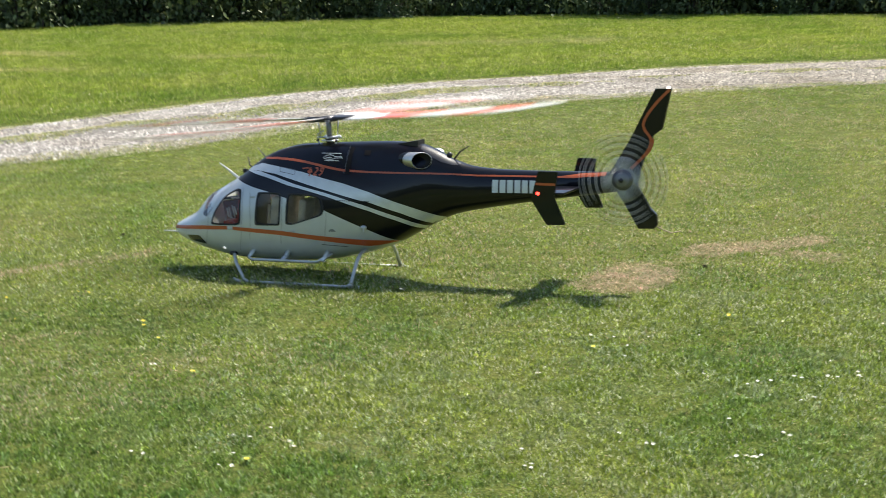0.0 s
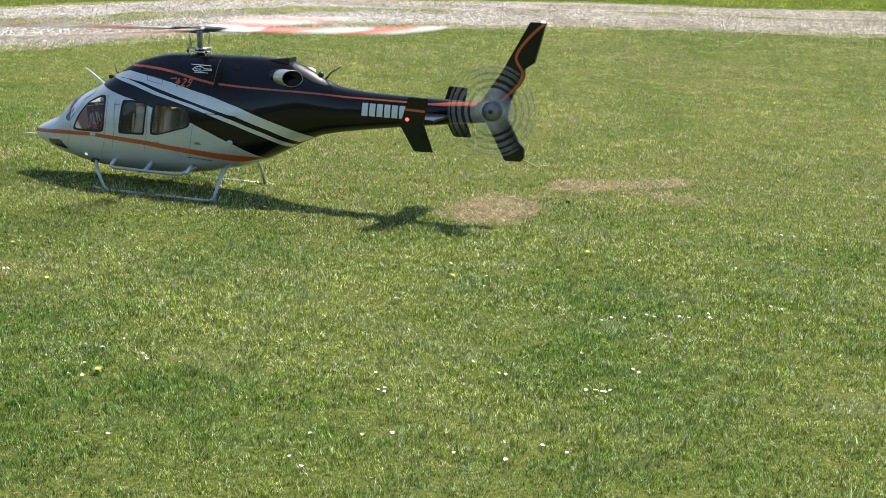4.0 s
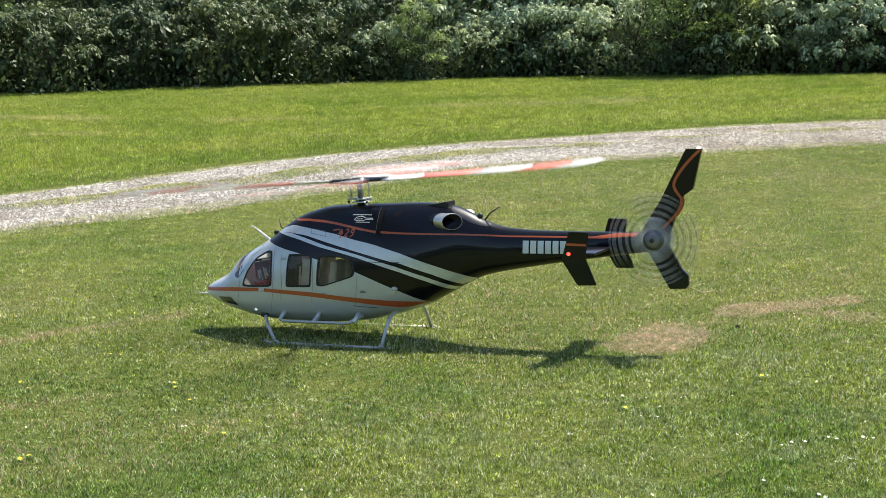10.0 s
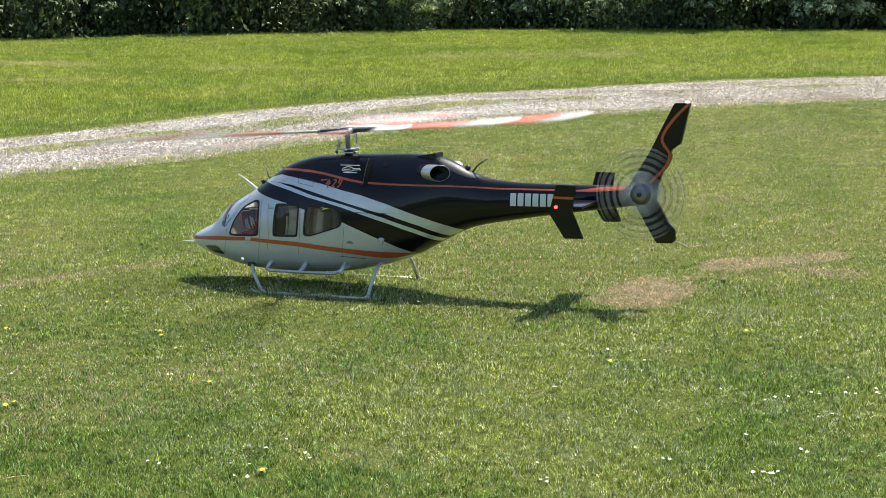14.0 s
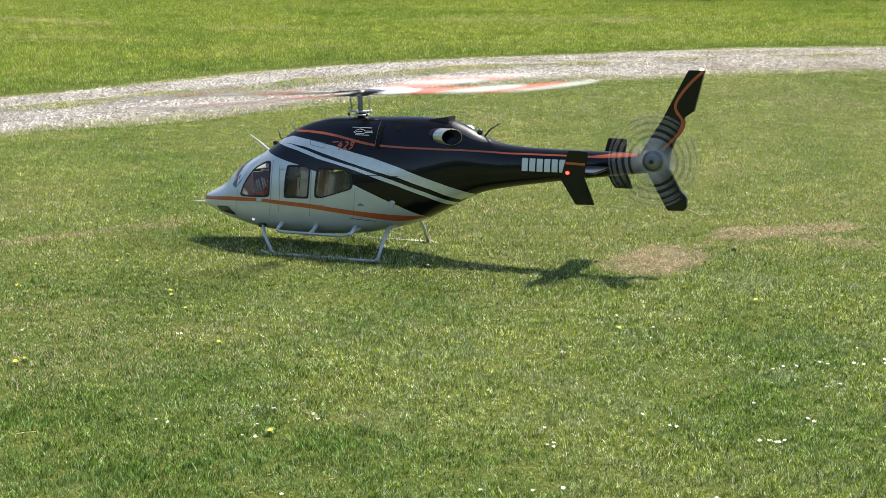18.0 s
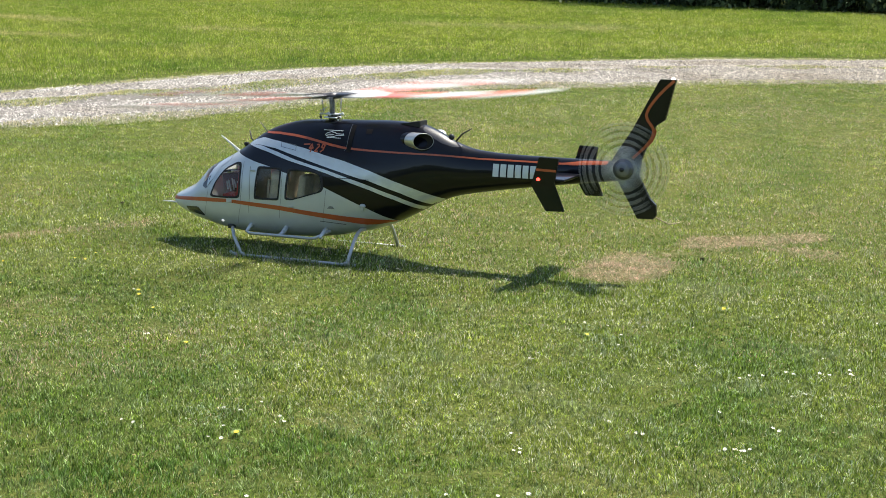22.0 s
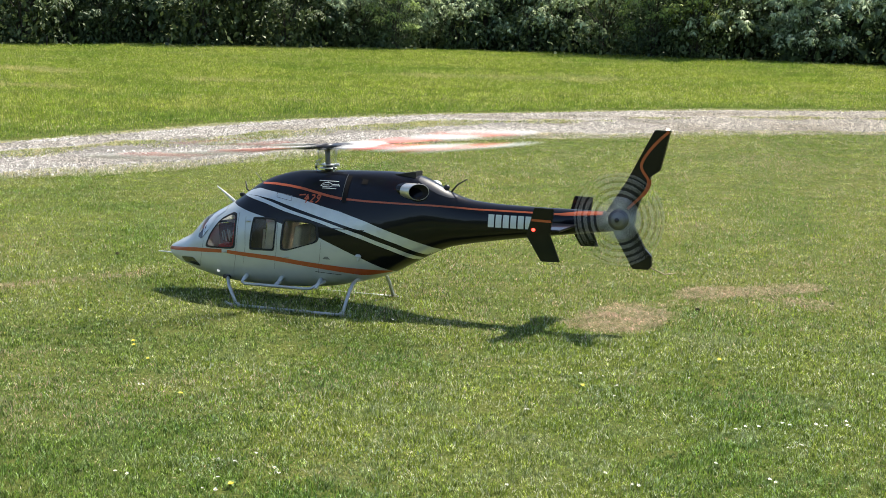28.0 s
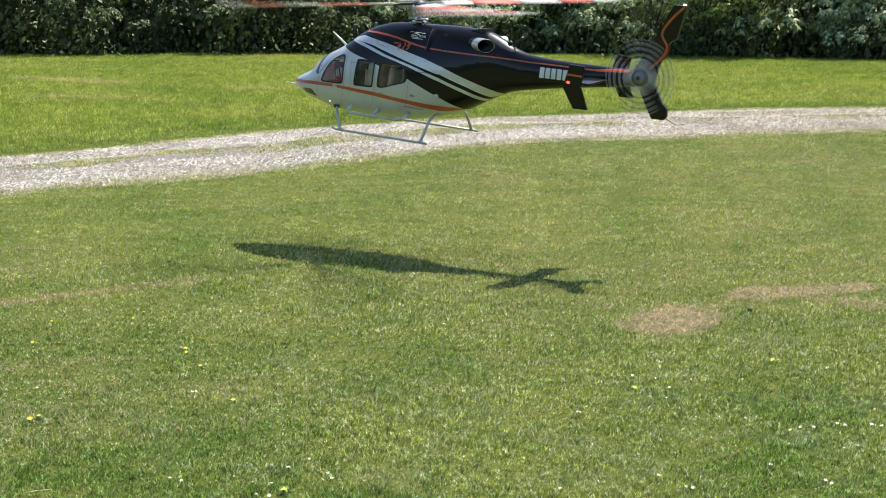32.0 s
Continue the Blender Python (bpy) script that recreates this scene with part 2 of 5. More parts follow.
def gravel_bed(nt, bsdf):
    geo = nt.nodes.new("ShaderNodeNewGeometry")
    fine = node(nt, "ShaderNodeTexVoronoi", Scale=26.0)
    big = node(nt, "ShaderNodeTexNoise", Scale=2.2, Detail=6.0)
    nt.links.new(geo.outputs["Position"], fine.inputs["Vector"])
    nt.links.new(geo.outputs["Position"], big.inputs["Vector"])
    a = ramp(nt, fine.outputs["Distance"], [(0.1, (0.25, 0.232, 0.21)), (0.6, (0.10, 0.093, 0.085))])
    b = ramp(nt, big.outputs["Fac"], [(0.35, (0.85, 0.85, 0.8)), (0.65, (1.15, 1.12, 1.08))])
    nt.links.new(mixed(nt, 1.0, a, b, "MULTIPLY"), bsdf.inputs["Base Color"])
    bsdf.inputs["Roughness"].default_value = 0.9
    bumped(nt, bsdf, fine.outputs["Distance"], 0.8, 0.02)


def stone_mix(nt, bsdf):
    geo = nt.nodes.new("ShaderNodeNewGeometry")
    c = ramp(nt, geo.outputs["Random Per Island"], [(0.0, (0.055, 0.052, 0.048)), (0.36, (0.160, 0.152, 0.142)), (0.64, (0.36, 0.34, 0.313)), (1.0, (0.60, 0.57, 0.53))])
    dirt = node(nt, "ShaderNodeTexNoise", Scale=1.4, Detail=5.0)
    nt.links.new(geo.outputs["Position"], dirt.inputs["Vector"])
    c = mixed(nt, 1.0, c, ramp(nt, dirt.outputs["Fac"], [(0.36, (0.76, 0.72, 0.66)), (0.54, (1.08, 1.08, 1.08))]), "MULTIPLY")
    sp = nt.nodes.new("ShaderNodeSeparateXYZ")  # dustier and more trodden beyond the bend
    nt.links.new(geo.outputs["Position"], sp.inputs[0])
    mr = node(nt, "ShaderNodeMapRange", From_Min=0.0, From_Max=5.0)
    nt.links.new(sp.outputs[0], mr.inputs[0])
    c = mixed(nt, 1.0, c, ramp(nt, mr.outputs[0], [(0.0, (1.0, 1.0, 1.0)), (1.0, (0.80, 0.765, 0.69))]), "MULTIPLY")
    nt.links.new(c, bsdf.inputs["Base Color"])
    bsdf.inputs["Roughness"].default_value = 0.85


def leafy(dark, light):
    def build(nt, bsdf):
        geo = nt.nodes.new("ShaderNodeNewGeometry")
        info = nt.nodes.new("ShaderNodeObjectInfo")
        one = ramp(nt, geo.outputs["Random Per Island"], [(0.0, dark), (0.6, light), (1.0, tuple(c * 1.35 for c in light))])
        own = ramp(nt, info.outputs["Random"], [(0.0, (0.85, 0.9, 0.86)), (1.0, (1.2, 1.1, 0.85))])
        colour = mixed(nt, 1.0, one, own, "MULTIPLY")
        nt.links.new(colour, bsdf.inputs["Base Color"])
        bsdf.inputs["Roughness"].default_value = 0.5
        bsdf.inputs["Specular IOR Level"].default_value = 0.4
        tr = nt.nodes.new("ShaderNodeBsdfTranslucent")
        nt.links.new(colour, tr.inputs[0])
        mx = nt.nodes.new("ShaderNodeMixShader")
        mx.inputs[0].default_value = 0.28
        nt.links.new(bsdf.outputs[0], mx.inputs[1])
        nt.links.new(tr.outputs[0], mx.inputs[2])
        nt.links.new(mx.outputs[0], nt.nodes["Material Output"].inputs[0])
    return build


M_SOIL, M_GRAVEL, M_STONE = material("turf", soil), material("gravel_bed", gravel_bed), material("crushed_stone", stone_mix)
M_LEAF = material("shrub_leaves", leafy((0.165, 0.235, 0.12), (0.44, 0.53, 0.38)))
# the dark leaf colour also paints the shade inside every crown
M_LEAF_DARK = material("dark_and_inner_shade_leaves", leafy((0.038, 0.066, 0.028), (0.103, 0.145, 0.068)))
M_LEAF_TREE = material("tree_leaves", leafy((0.17, 0.24, 0.07), (0.38, 0.48, 0.16)))
M_NEEDLE = material("conifer_needles", leafy((0.13, 0.17, 0.08), (0.32, 0.38, 0.20)))
M_FAR = plain("far_wood", (0.045, 0.065, 0.028), 0.9, vary=0.6, scale=0.8)
M_SEED = plain("seed_heads", (0.47, 0.46, 0.25), 0.8, vary=0.15)
M_BARK = plain("bark", (0.055, 0.045, 0.035), 0.9, vary=0.4, scale=8.0)
M_PETAL = plain("white_petals", (0.68, 0.68, 0.66), 0.6, vary=0.03)
M_YELLOW = plain("yellow_petals", (0.80, 0.58, 0.03), 0.6, vary=0.08)
M_STEM = plain("flower_stem", (0.10, 0.17, 0.04), 0.6, vary=0.1)
M_WEED = material("weed_leaves", leafy((0.10, 0.17, 0.03), (0.19, 0.28, 0.055)))
M_CLOVER = material("clover_leaves", leafy((0.14, 0.21, 0.08), (0.27, 0.34, 0.19)))
M_STALK = plain("straw_stalk", (0.66, 0.55, 0.30), 0.6, vary=0.1)
M_CLOD = plain("dark_soil", (0.075, 0.066, 0.042), 1.0, vary=0.5, scale=160.0, spec=0.05)


# ---- small builders ----
def part(name, bm, mat, parent=None, label="", smooth=True):
    me = bpy.data.meshes.new(name)
    bmesh.ops.recalc_face_normals(bm, faces=bm.faces)
    for f in bm.faces:
        f.smooth = smooth
    bm.to_mesh(me)
    bm.free()
    me.materials.append(mat)
    ob = new(name, me)
    if parent:
        ob.parent = parent
    if label:
        tagged(ob, label)
    return ob


def thing(name, label, category, group="", kind="", at=None):
    ob = new(name)
    tagged(ob, label, category, group, kind)
    if at:
        ob.matrix_basis = at
    return ob


def soup(name, verts, faces, mats, index=None, parent=None, smooth=False):
    """One mesh out of number arrays: verts (n, 3), faces (m, 3)."""
    me = bpy.data.meshes.new(name)
    me.vertices.add(len(verts))
    me.vertices.foreach_set("co", np.ascontiguousarray(verts, np.float32).ravel())
    me.loops.add(faces.size)
    me.loops.foreach_set("vertex_index", np.ascontiguousarray(faces, np.int32).ravel())
    me.polygons.add(len(faces))
    me.polygons.foreach_set("loop_start", np.arange(len(faces), dtype=np.int32) * faces.shape[1])
    if index is not None:
        me.polygons.foreach_set("material_index", np.ascontiguousarray(index, np.int32))
    for m in mats:
        me.materials.append(m)
    me.update(calc_edges=True)
    if smooth:
        me.polygons.foreach_set("use_smooth", np.ones(len(faces), dtype=bool))
    ob = new(name, me)
    if parent:
        ob.parent = parent
    return ob


# ---- the ground: level lawn, then a slope up to the wood ----
SLOPE = 0.035


def ground_z(x, y):
    y = np.asarray(y, float)
    z = np.where(y < 7.5, 0.0, np.where(y < 9.5, SLOPE * (y - 7.5) ** 2 / 4, SLOPE * (np.minimum(y, 70) - 8.5)))
    return z + 0.012 * np.sin(0.9 * np.asarray(x) + 0.5 * y) * np.clip((y - 10) / 6, 0, 1)


def road_near(x):
    return np.interp(x, [-13.35, -5.72, -4.07, -3.7, -3.25, -2.79, -2.29, -1.79, -1.25, -0.68, -0.05, 0.62, 1.33, 2.1, 2.85, 3.55, 4.3, 5.1, 5.9, 6.75, 7.3, 15.26],
                     [5.1, 11.8, 13.33, 13.82, 14.16, 14.54, 14.92, 15.43, 15.98, 16.68, 17.33, 17.95, 18.32, 18.53, 18.78, 18.95, 19.1, 19.25, 19.37, 19.55, 19.72, 20.9])


def road_far(x):
    return np.interp(x, [-15.26, -6.67, -4.92, -3.97, -3.42, -2.84, -2.2, -1.54, -0.81, -0.05, 0.75, 1.6, 2.5, 3.4, 4.3, 5.2, 6.2, 7.2, 8.7, 15.26],
                     [7.25, 14.6, 16.36, 17.5, 18.1, 18.74, 19.38, 20.03, 20.6, 21.25, 21.58, 21.8, 22.05, 22.4, 22.75, 23.06, 23.22, 23.42, 23.65, 24.5]) + 0.05


LATTICE = np.random.default_rng(77).uniform(-1, 1, (256, 256))


def wobble(x, y, scale, seed=0.0):
    """Smooth noise between -1 and 1 for number arrays, in three octaves."""
    out, amp = 0.0, 0.62
    for octave in range(3):
        f = scale * 0.55 * 2 ** octave
        u, v = np.asarray(x, float) * f + 31.7 * seed + 9 * octave, np.asarray(y, float) * f + 17.3 * seed + 5 * octave
        i, j = np.floor(u).astype(int), np.floor(v).astype(int)
        a, b = u - i, v - j
        a, b = a * a * (3 - 2 * a), b * b * (3 - 2 * b)
        g = LATTICE[i % 256, j % 256] * (1 - a) * (1 - b) + LATTICE[(i + 1) % 256, j % 256] * a * (1 - b)
        g = g + LATTICE[i % 256, (j + 1) % 256] * (1 - a) * b + LATTICE[(i + 1) % 256, (j + 1) % 256] * a * b
        out, amp = out + amp * g * 1.5, amp * 0.5
    return out


def build_ground():
    xs = np.unique(np.concatenate([np.linspace(-600, -30, 12), np.linspace(-30, 30, 121), np.linspace(30, 600, 12)]))
    ys = np.unique(np.concatenate([np.linspace(-400, -5, 10), np.linspace(-5, 60, 131), np.linspace(60, 900, 12)]))
    gx, gy = np.meshgrid(xs, ys)
    verts = np.stack([gx.ravel(), gy.ravel(), ground_z(gx, gy).ravel()], 1)
    n = len(xs)
    i = (np.arange(len(ys) - 1)[:, None] * n + np.arange(n - 1)[None]).ravel()
    quads = np.stack([i, i + 1, i + n + 1, i + n], 1)
    ob = soup("ground", verts, quads, [M_SOIL], smooth=True)
    return tagged(ob, "grassy ground of lawn and sloping meadow", "ground", kind="structure")


def build_road():
    """The bed of the gravel track, a little proud of the turf, with a low grassy crown."""
    xs = np.linspace(-30, 40, 330)
    rows = []
    for u in np.linspace(0, 1, 13):
        y = road_near(xs) * (1 - u) + road_far(xs) * u
        edge = 0.10 * wobble(xs, y, 2.3, u * 3) * (1 if u in (0.0, 1.0) else 0.3)
        y = y + edge
        lift = 0.004 + 0.022 * math.sin(math.pi * u) ** 0.5 + 0.02 * math.exp(-((u - 0.5) / 0.09) ** 2)
        rows.append(np.stack([xs, y, ground_z(xs, y) + lift], 1))
    verts, n = np.concatenate(rows), len(xs)
    i = (np.arange(len(rows) - 1)[:, None] * n + np.arange(n - 1)[None]).ravel()
    ob = soup("gravel_road", verts, np.stack([i, i + 1, i + n + 1, i + n], 1), [M_GRAVEL], smooth=True)
    return tagged(ob, "pale gravel farm track with a grassy middle strip", "road", kind="structure")


def track_lift(u):
    """How far the track's bed stands over the turf."""
    c = np.clip(u, 0.0, 1.0)
    bed = 0.004 + 0.022 * np.sin(np.pi * c) ** 0.5 + 0.02 * np.exp(-((c - 0.5) / 0.09) ** 2)
    return np.where((u > 0) & (u < 1), bed, 0.0)


def across(x, y):
    """Where a point lies across the track: 0 at its near edge, 1 at its far edge."""
    return (y - road_near(x)) / (road_far(x) - road_near(x))


def crown_share(x):
    """The grassy crown of the track thins out beyond the bend."""
    return np.clip(1.0 - (np.asarray(x, float) + 0.5) / 6.0, 0.45, 1.0)


def build_stones(rng):
    n = 370000
    x = rng.uniform(-9, 12, n)
    u = rng.uniform(-0.04, 1.03, n)
    y = road_near(x) * (1 - u) + road_far(x) * u
    middle = np.abs(u - 0.5 - 0.05 * wobble(x, y, 0.8)) < 0.10 * crown_share(x)
    keep = ~(middle & (rng.random(n) < 0.85 * crown_share(x))) & ~((np.abs(u - 0.5) > 0.47) & (rng.random(n) < 0.75)) & (x > -0.40 * y) & (x < 0.50 * y)
    x, y, u = x[keep], y[keep], u[keep]
    n = len(x)
    base = np.array([(1, 0, -0.4), (-0.5, 0.87, -0.4), (-0.5, -0.87, -0.4), (0.1, 0, 1)], float)
    tri = np.array([(0, 1, 3), (1, 2, 3), (2, 0, 3)])
    size = rng.lognormal(math.log(0.0055), 0.45, n).clip(0.003, 0.02)
    v = base[None] * (1 + rng.uniform(-0.3, 0.3, (n, 4, 1))) + rng.uniform(-0.35, 0.35, (n, 4, 3))
    a = rng.uniform(0, 2 * np.pi, n)
    c, s = np.cos(a)[:, None], np.sin(a)[:, None]
    v = np.stack([v[..., 0] * c - v[..., 1] * s, v[..., 0] * s + v[..., 1] * c, v[..., 2] * 0.65], -1) * size[:, None, None]
    lift = track_lift(u)
    v += np.stack([x, y, ground_z(x, y) + lift + size * 0.35], 1)[:, None]
    faces = (tri[None] + 4 * np.arange(n)[:, None, None]).reshape(-1, 3)
    ob = soup("gravel", v.reshape(-1, 3), faces, [M_STONE])
    return tagged(ob, "loose pale grey crushed stones on the track", "gravel", kind="stuff")


def from_line(x, y, ax, ay, bx, by):
    """Distance of points from a straight piece between two places."""
    dx, dy = bx - ax, by - ay
    u = np.clip(((x - ax) * dx + (y - ay) * dy) / (dx * dx + dy * dy), 0, 1)
    return np.hypot(x - ax - u * dx, (y - ay - u * dy) * 0.75)


def dryness(x, y):
    """How burnt the lawn is: a straw-coloured patch behind the tail and a bowed one beyond it."""
    x, y = np.asarray(x, float), np.asarray(y, float)
    w = 0.25 * wobble(x, y, 3.1, 1.0) + 0.2 * wobble(x, y, 9.0, 4.0)
    a = 1.25 - from_line(x, y, 1.00, 8.00, 1.16, 8.27) / 0.20
    b = 0.22 - from_line(x, y, 1.20, 8.30, 1.42, 8.55) / 0.40
    c = 1.10 - from_line(x, y, 1.66, 8.92, 2.34, 9.14) / 0.17
    d = 0.50 - from_line(x, y, 1.98, 8.80, 2.30, 8.66) / 0.40
    return np.maximum.reduce([a, b, c, d]) + w


def grass(name, label, n, r0, r1, tall, wide, lean, mats, keep, rng, bends=2, power=1.0, fade=None):
    """Single blades, strewn over a sector of the ground between two distances."""
    ang = rng.uniform(radians(-23), radians(28), n)
    r = (r0 ** power + (r1 ** power - r0 ** power) * rng.random(n)) ** (1 / power)
    x, y = r * np.sin(ang), r * np.cos(ang)
    ok, scale, kind = keep(x, y)
    if fade:  # one layer gives way to the next over a few metres
        share = np.clip((r - fade[0]) / (fade[1] - fade[0]), 0, 1)
        ok &= rng.random(n) < (1 - share if fade[2] else share)
    x, y, scale, kind = x[ok], y[ok], scale[ok], kind[ok]
    n = len(x)
    h = tall * scale * rng.lognormal(0, 0.2, n)
    w = wide * (x * x + y * y) ** 0.3 * rng.uniform(0.7, 1.4, n) / 2
    face, way = rng.uniform(0, np.pi, n), rng.uniform(0, 2 * np.pi, n)
    d = h * lean * rng.uniform(0.2, 1.6, n)
    side = np.stack([np.cos(face) * w, np.sin(face) * w, 0 * w], 1)
    over = np.stack([np.cos(way) * d, np.sin(way) * d, 0 * d], 1)
    root = np.stack([x, y, ground_z(x, y) + track_lift(across(x, y)) - 0.003], 1)
    up = np.stack([0 * h, 0 * h, h], 1)
    if bends == 2:
        mid = root + 0.55 * up + 0.3 * over
        v = np.stack([root - side, root + side, mid + 0.8 * side, mid - 0.8 * side, root + 0.95 * up + over], 1)
        tri = np.array([(0, 1, 2), (0, 2, 3), (3, 2, 4)])
    else:
        v = np.stack([root - side, root + side, root + up + over], 1)
        tri = np.array([(0, 1, 2)])
    faces = (tri[None] + v.shape[1] * np.arange(n)[:, None, None]).reshape(-1, 3)
    ob = soup(name, v.reshape(-1, 3), faces, mats, np.repeat(kind, len(tri)))
    return tagged(ob, label, "grass", kind="stuff")


def lawn_rule(rng):
    def rule(x, y):
        ok = (across(x, y) < 0.0 + 0.05 * wobble(x, y, 4.0)) & (y < 30)
        dry = dryness(x, y)
        # the straw share also rises towards the right and the far lawn
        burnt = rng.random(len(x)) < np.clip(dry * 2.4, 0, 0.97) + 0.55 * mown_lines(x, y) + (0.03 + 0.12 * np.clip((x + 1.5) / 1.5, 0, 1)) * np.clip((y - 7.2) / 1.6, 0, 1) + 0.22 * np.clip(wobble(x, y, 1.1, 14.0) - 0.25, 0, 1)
        tuft = wobble(x, y, 22.0, 7.0)
        scale = (1 + 0.22 * wobble(x, y, 1.3, 2.0) + 0.2 * wobble(x, y, 5.0, 5.0)) * (1 + 0.4 * tuft)
        fine = wobble(x, y, 75.0, 8.0)
        scale = scale * (1 + 0.35 * fine)
        ok &= rng.random(len(x)) < 0.90 + 0.3 * tuft + 0.4 * fine
        scale = scale * np.where(dry > 0.1, 0.72, 1.0)
        ok &= (np.hypot(x + 1.595, y - 4.905) > 0.018 + 0.02 * tuft) & (np.hypot(x - 2.368, y - 8.670) > 0.022) & (np.hypot(x - 1.54, y - 8.40) > 0.022) & (np.hypot(x + 2.011, y - 9.937) > 0.022)
        # pressed down along the skid next to the camera
        u = np.clip((x + 1.1) / 0.8, 0, 1)
        near = np.abs(y - (8.37 - 0.34 * u)) < 0.05
        scale = np.where(near & (x > -1.2) & (x < -0.25), scale * 1.9, scale)
        # deeper green in random patches, long mower swaths and near left, less far off
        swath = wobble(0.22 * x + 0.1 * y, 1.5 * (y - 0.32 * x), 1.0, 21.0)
        green_share = 0.20 + 0.55 * wobble(x, y, 0.8, 11.0) + 0.45 * wobble(x, y, 3.2, 12.0) + 0.35 * swath
        green_share = green_share + 0.26 * np.clip((0.2 - x) / 0.9, 0, 1) * np.clip((8.2 - y) / 1.0, 0, 1) - 0.45 * np.clip((y - 7.6) / 2.0, 0, 1)
        lush = rng.random(len(x)) < np.clip(green_share, 0.03, 0.93)
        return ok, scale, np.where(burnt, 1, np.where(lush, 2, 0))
    return rule


def meadow_rule(rng):
    def rule(x, y):
        a = across(x, y)
        crown = (np.abs(a - 0.5 - 0.05 * wobble(x, y, 0.8)) < 0.07 * crown_share(x) + 0.07 * wobble(x, y, 2.6, 1.0)) & (rng.random(len(x)) < 0.6 + 0.6 * wobble(x, y, 3.0, 2.0))
        crown |= (np.abs(np.abs(a - 0.5) - 0.47) < 0.05 + 0.03 * wobble(x, y, 3.0)) & (rng.random(len(x)) < 0.8)
        ok = (a > 1.0 + 0.04 * wobble(x, y, 3.0)) | crown
        ok &= y < hedge_line(x) + 1.0
        pale = 0.6 * wobble(x, y * 2.2, 0.5, 3.0) + 0.5 * wobble(x, y * 2.5, 1.6, 1.0)
        for ax, ay, bx, by, w in ((-8.9, 30.3, -7.0, 29.2, 0.35), (-7.2, 25.5, -5.8, 25.1, 0.3), (-4.2, 27.5, -2.9, 27.7, 0.25), (-0.2, 29.9, 3.4, 30.2, 0.4)):
            pale = pale + 2.0 * np.exp(-(from_line(x, y, ax, ay, bx, by) / (w + 0.25 * np.abs(wobble(x, y, 1.5, 5.0)))) ** 2)
        burnt = rng.random(len(x)) < np.clip(0.07 + 0.6 * (pale - 0.3), 0.03, 0.85)
        scale = np.where(crown, 0.28, np.clip((a - 1.0) * 4, 0.35, 1.0)) * (1 + 0.2 * wobble(x, y, 0.9))
        # dark verge strip: rank grass, with its shaded side put into the colour
        rank_shade = (a > 1) & (rng.random(len(x)) < np.clip(0.95 - (a - 1.0) * 1.5 + 0.5 * wobble(x, y, 0.7, 17.0), 0.04, 0.85))
        burnt = (burnt & ~rank_shade) | (crown & (rng.random(len(x)) < 0.62))
        return ok, scale, np.where(burnt, 1, np.where(rank_shade, 2, 0))
    return rule


def hedge_line(x):
    return np.interp(x, [-28.61, -12.4, -4.77, 2.1, 4.29, 6.87, 10.68, 13.83, 28.61],
                     [41.19, 40.62, 41.19, 41.38, 40.62, 38.9, 36.23, 35.47, 33.37])


# ---- the wood's edge ----
def limb(verts, faces, p0, p1, r0, r1, sides=6):
    """A tapered limb as rings of points, added to lists."""
    p0, p1 = Vector(p0), Vector(p1)
    turn = (p1 - p0).to_track_quat("Z", "Y")
    k = len(verts)
    for p, r in ((p0, r0), (p1, r1)):
        for j in range(sides):
            a = 2 * math.pi * j / sides
            verts.append(tuple(p + turn @ Vector((r * math.cos(a), r * math.sin(a), 0))))
    for j in range(sides):
        q = (j + 1) % sides
        faces.append((k + j, k + q, k + sides + q, k + sides + j))


def leaves(n, centres, spread, size, rng, droop=0.5):
    """Folded leaves gathered about the ends of twigs."""
    c = centres[rng.integers(0, len(centres), n)]
    p = c + rng.normal(0, 1, (n, 3)) * spread
    a, t = rng.uniform(0, 2 * np.pi, n), rng.normal(-droop, 0.6, n)
    way = np.stack([np.cos(a) * np.cos(t), np.sin(a) * np.cos(t), np.sin(t)], 1)
    flat = np.cross(way, np.array([0, 0, 1.0]) + rng.normal(0, 0.5, (n, 3)))
    flat /= np.linalg.norm(flat, axis=1, keepdims=True) + 1e-9
    fold = np.cross(flat, way)
    s = size * rng.lognormal(0, 0.3, n)[:, None]
    v = np.stack([p, p + way * s * 0.5 + flat * s * 0.28 + fold * s * 0.08, p + way * s, p + way * s * 0.5 - flat * s * 0.28 + fold * s * 0.08], 1)
    tri = np.array([(0, 1, 2), (0, 2, 3)])
    return v.reshape(-1, 3), (tri[None] + 4 * np.arange(n)[:, None, None]).reshape(-1, 3)


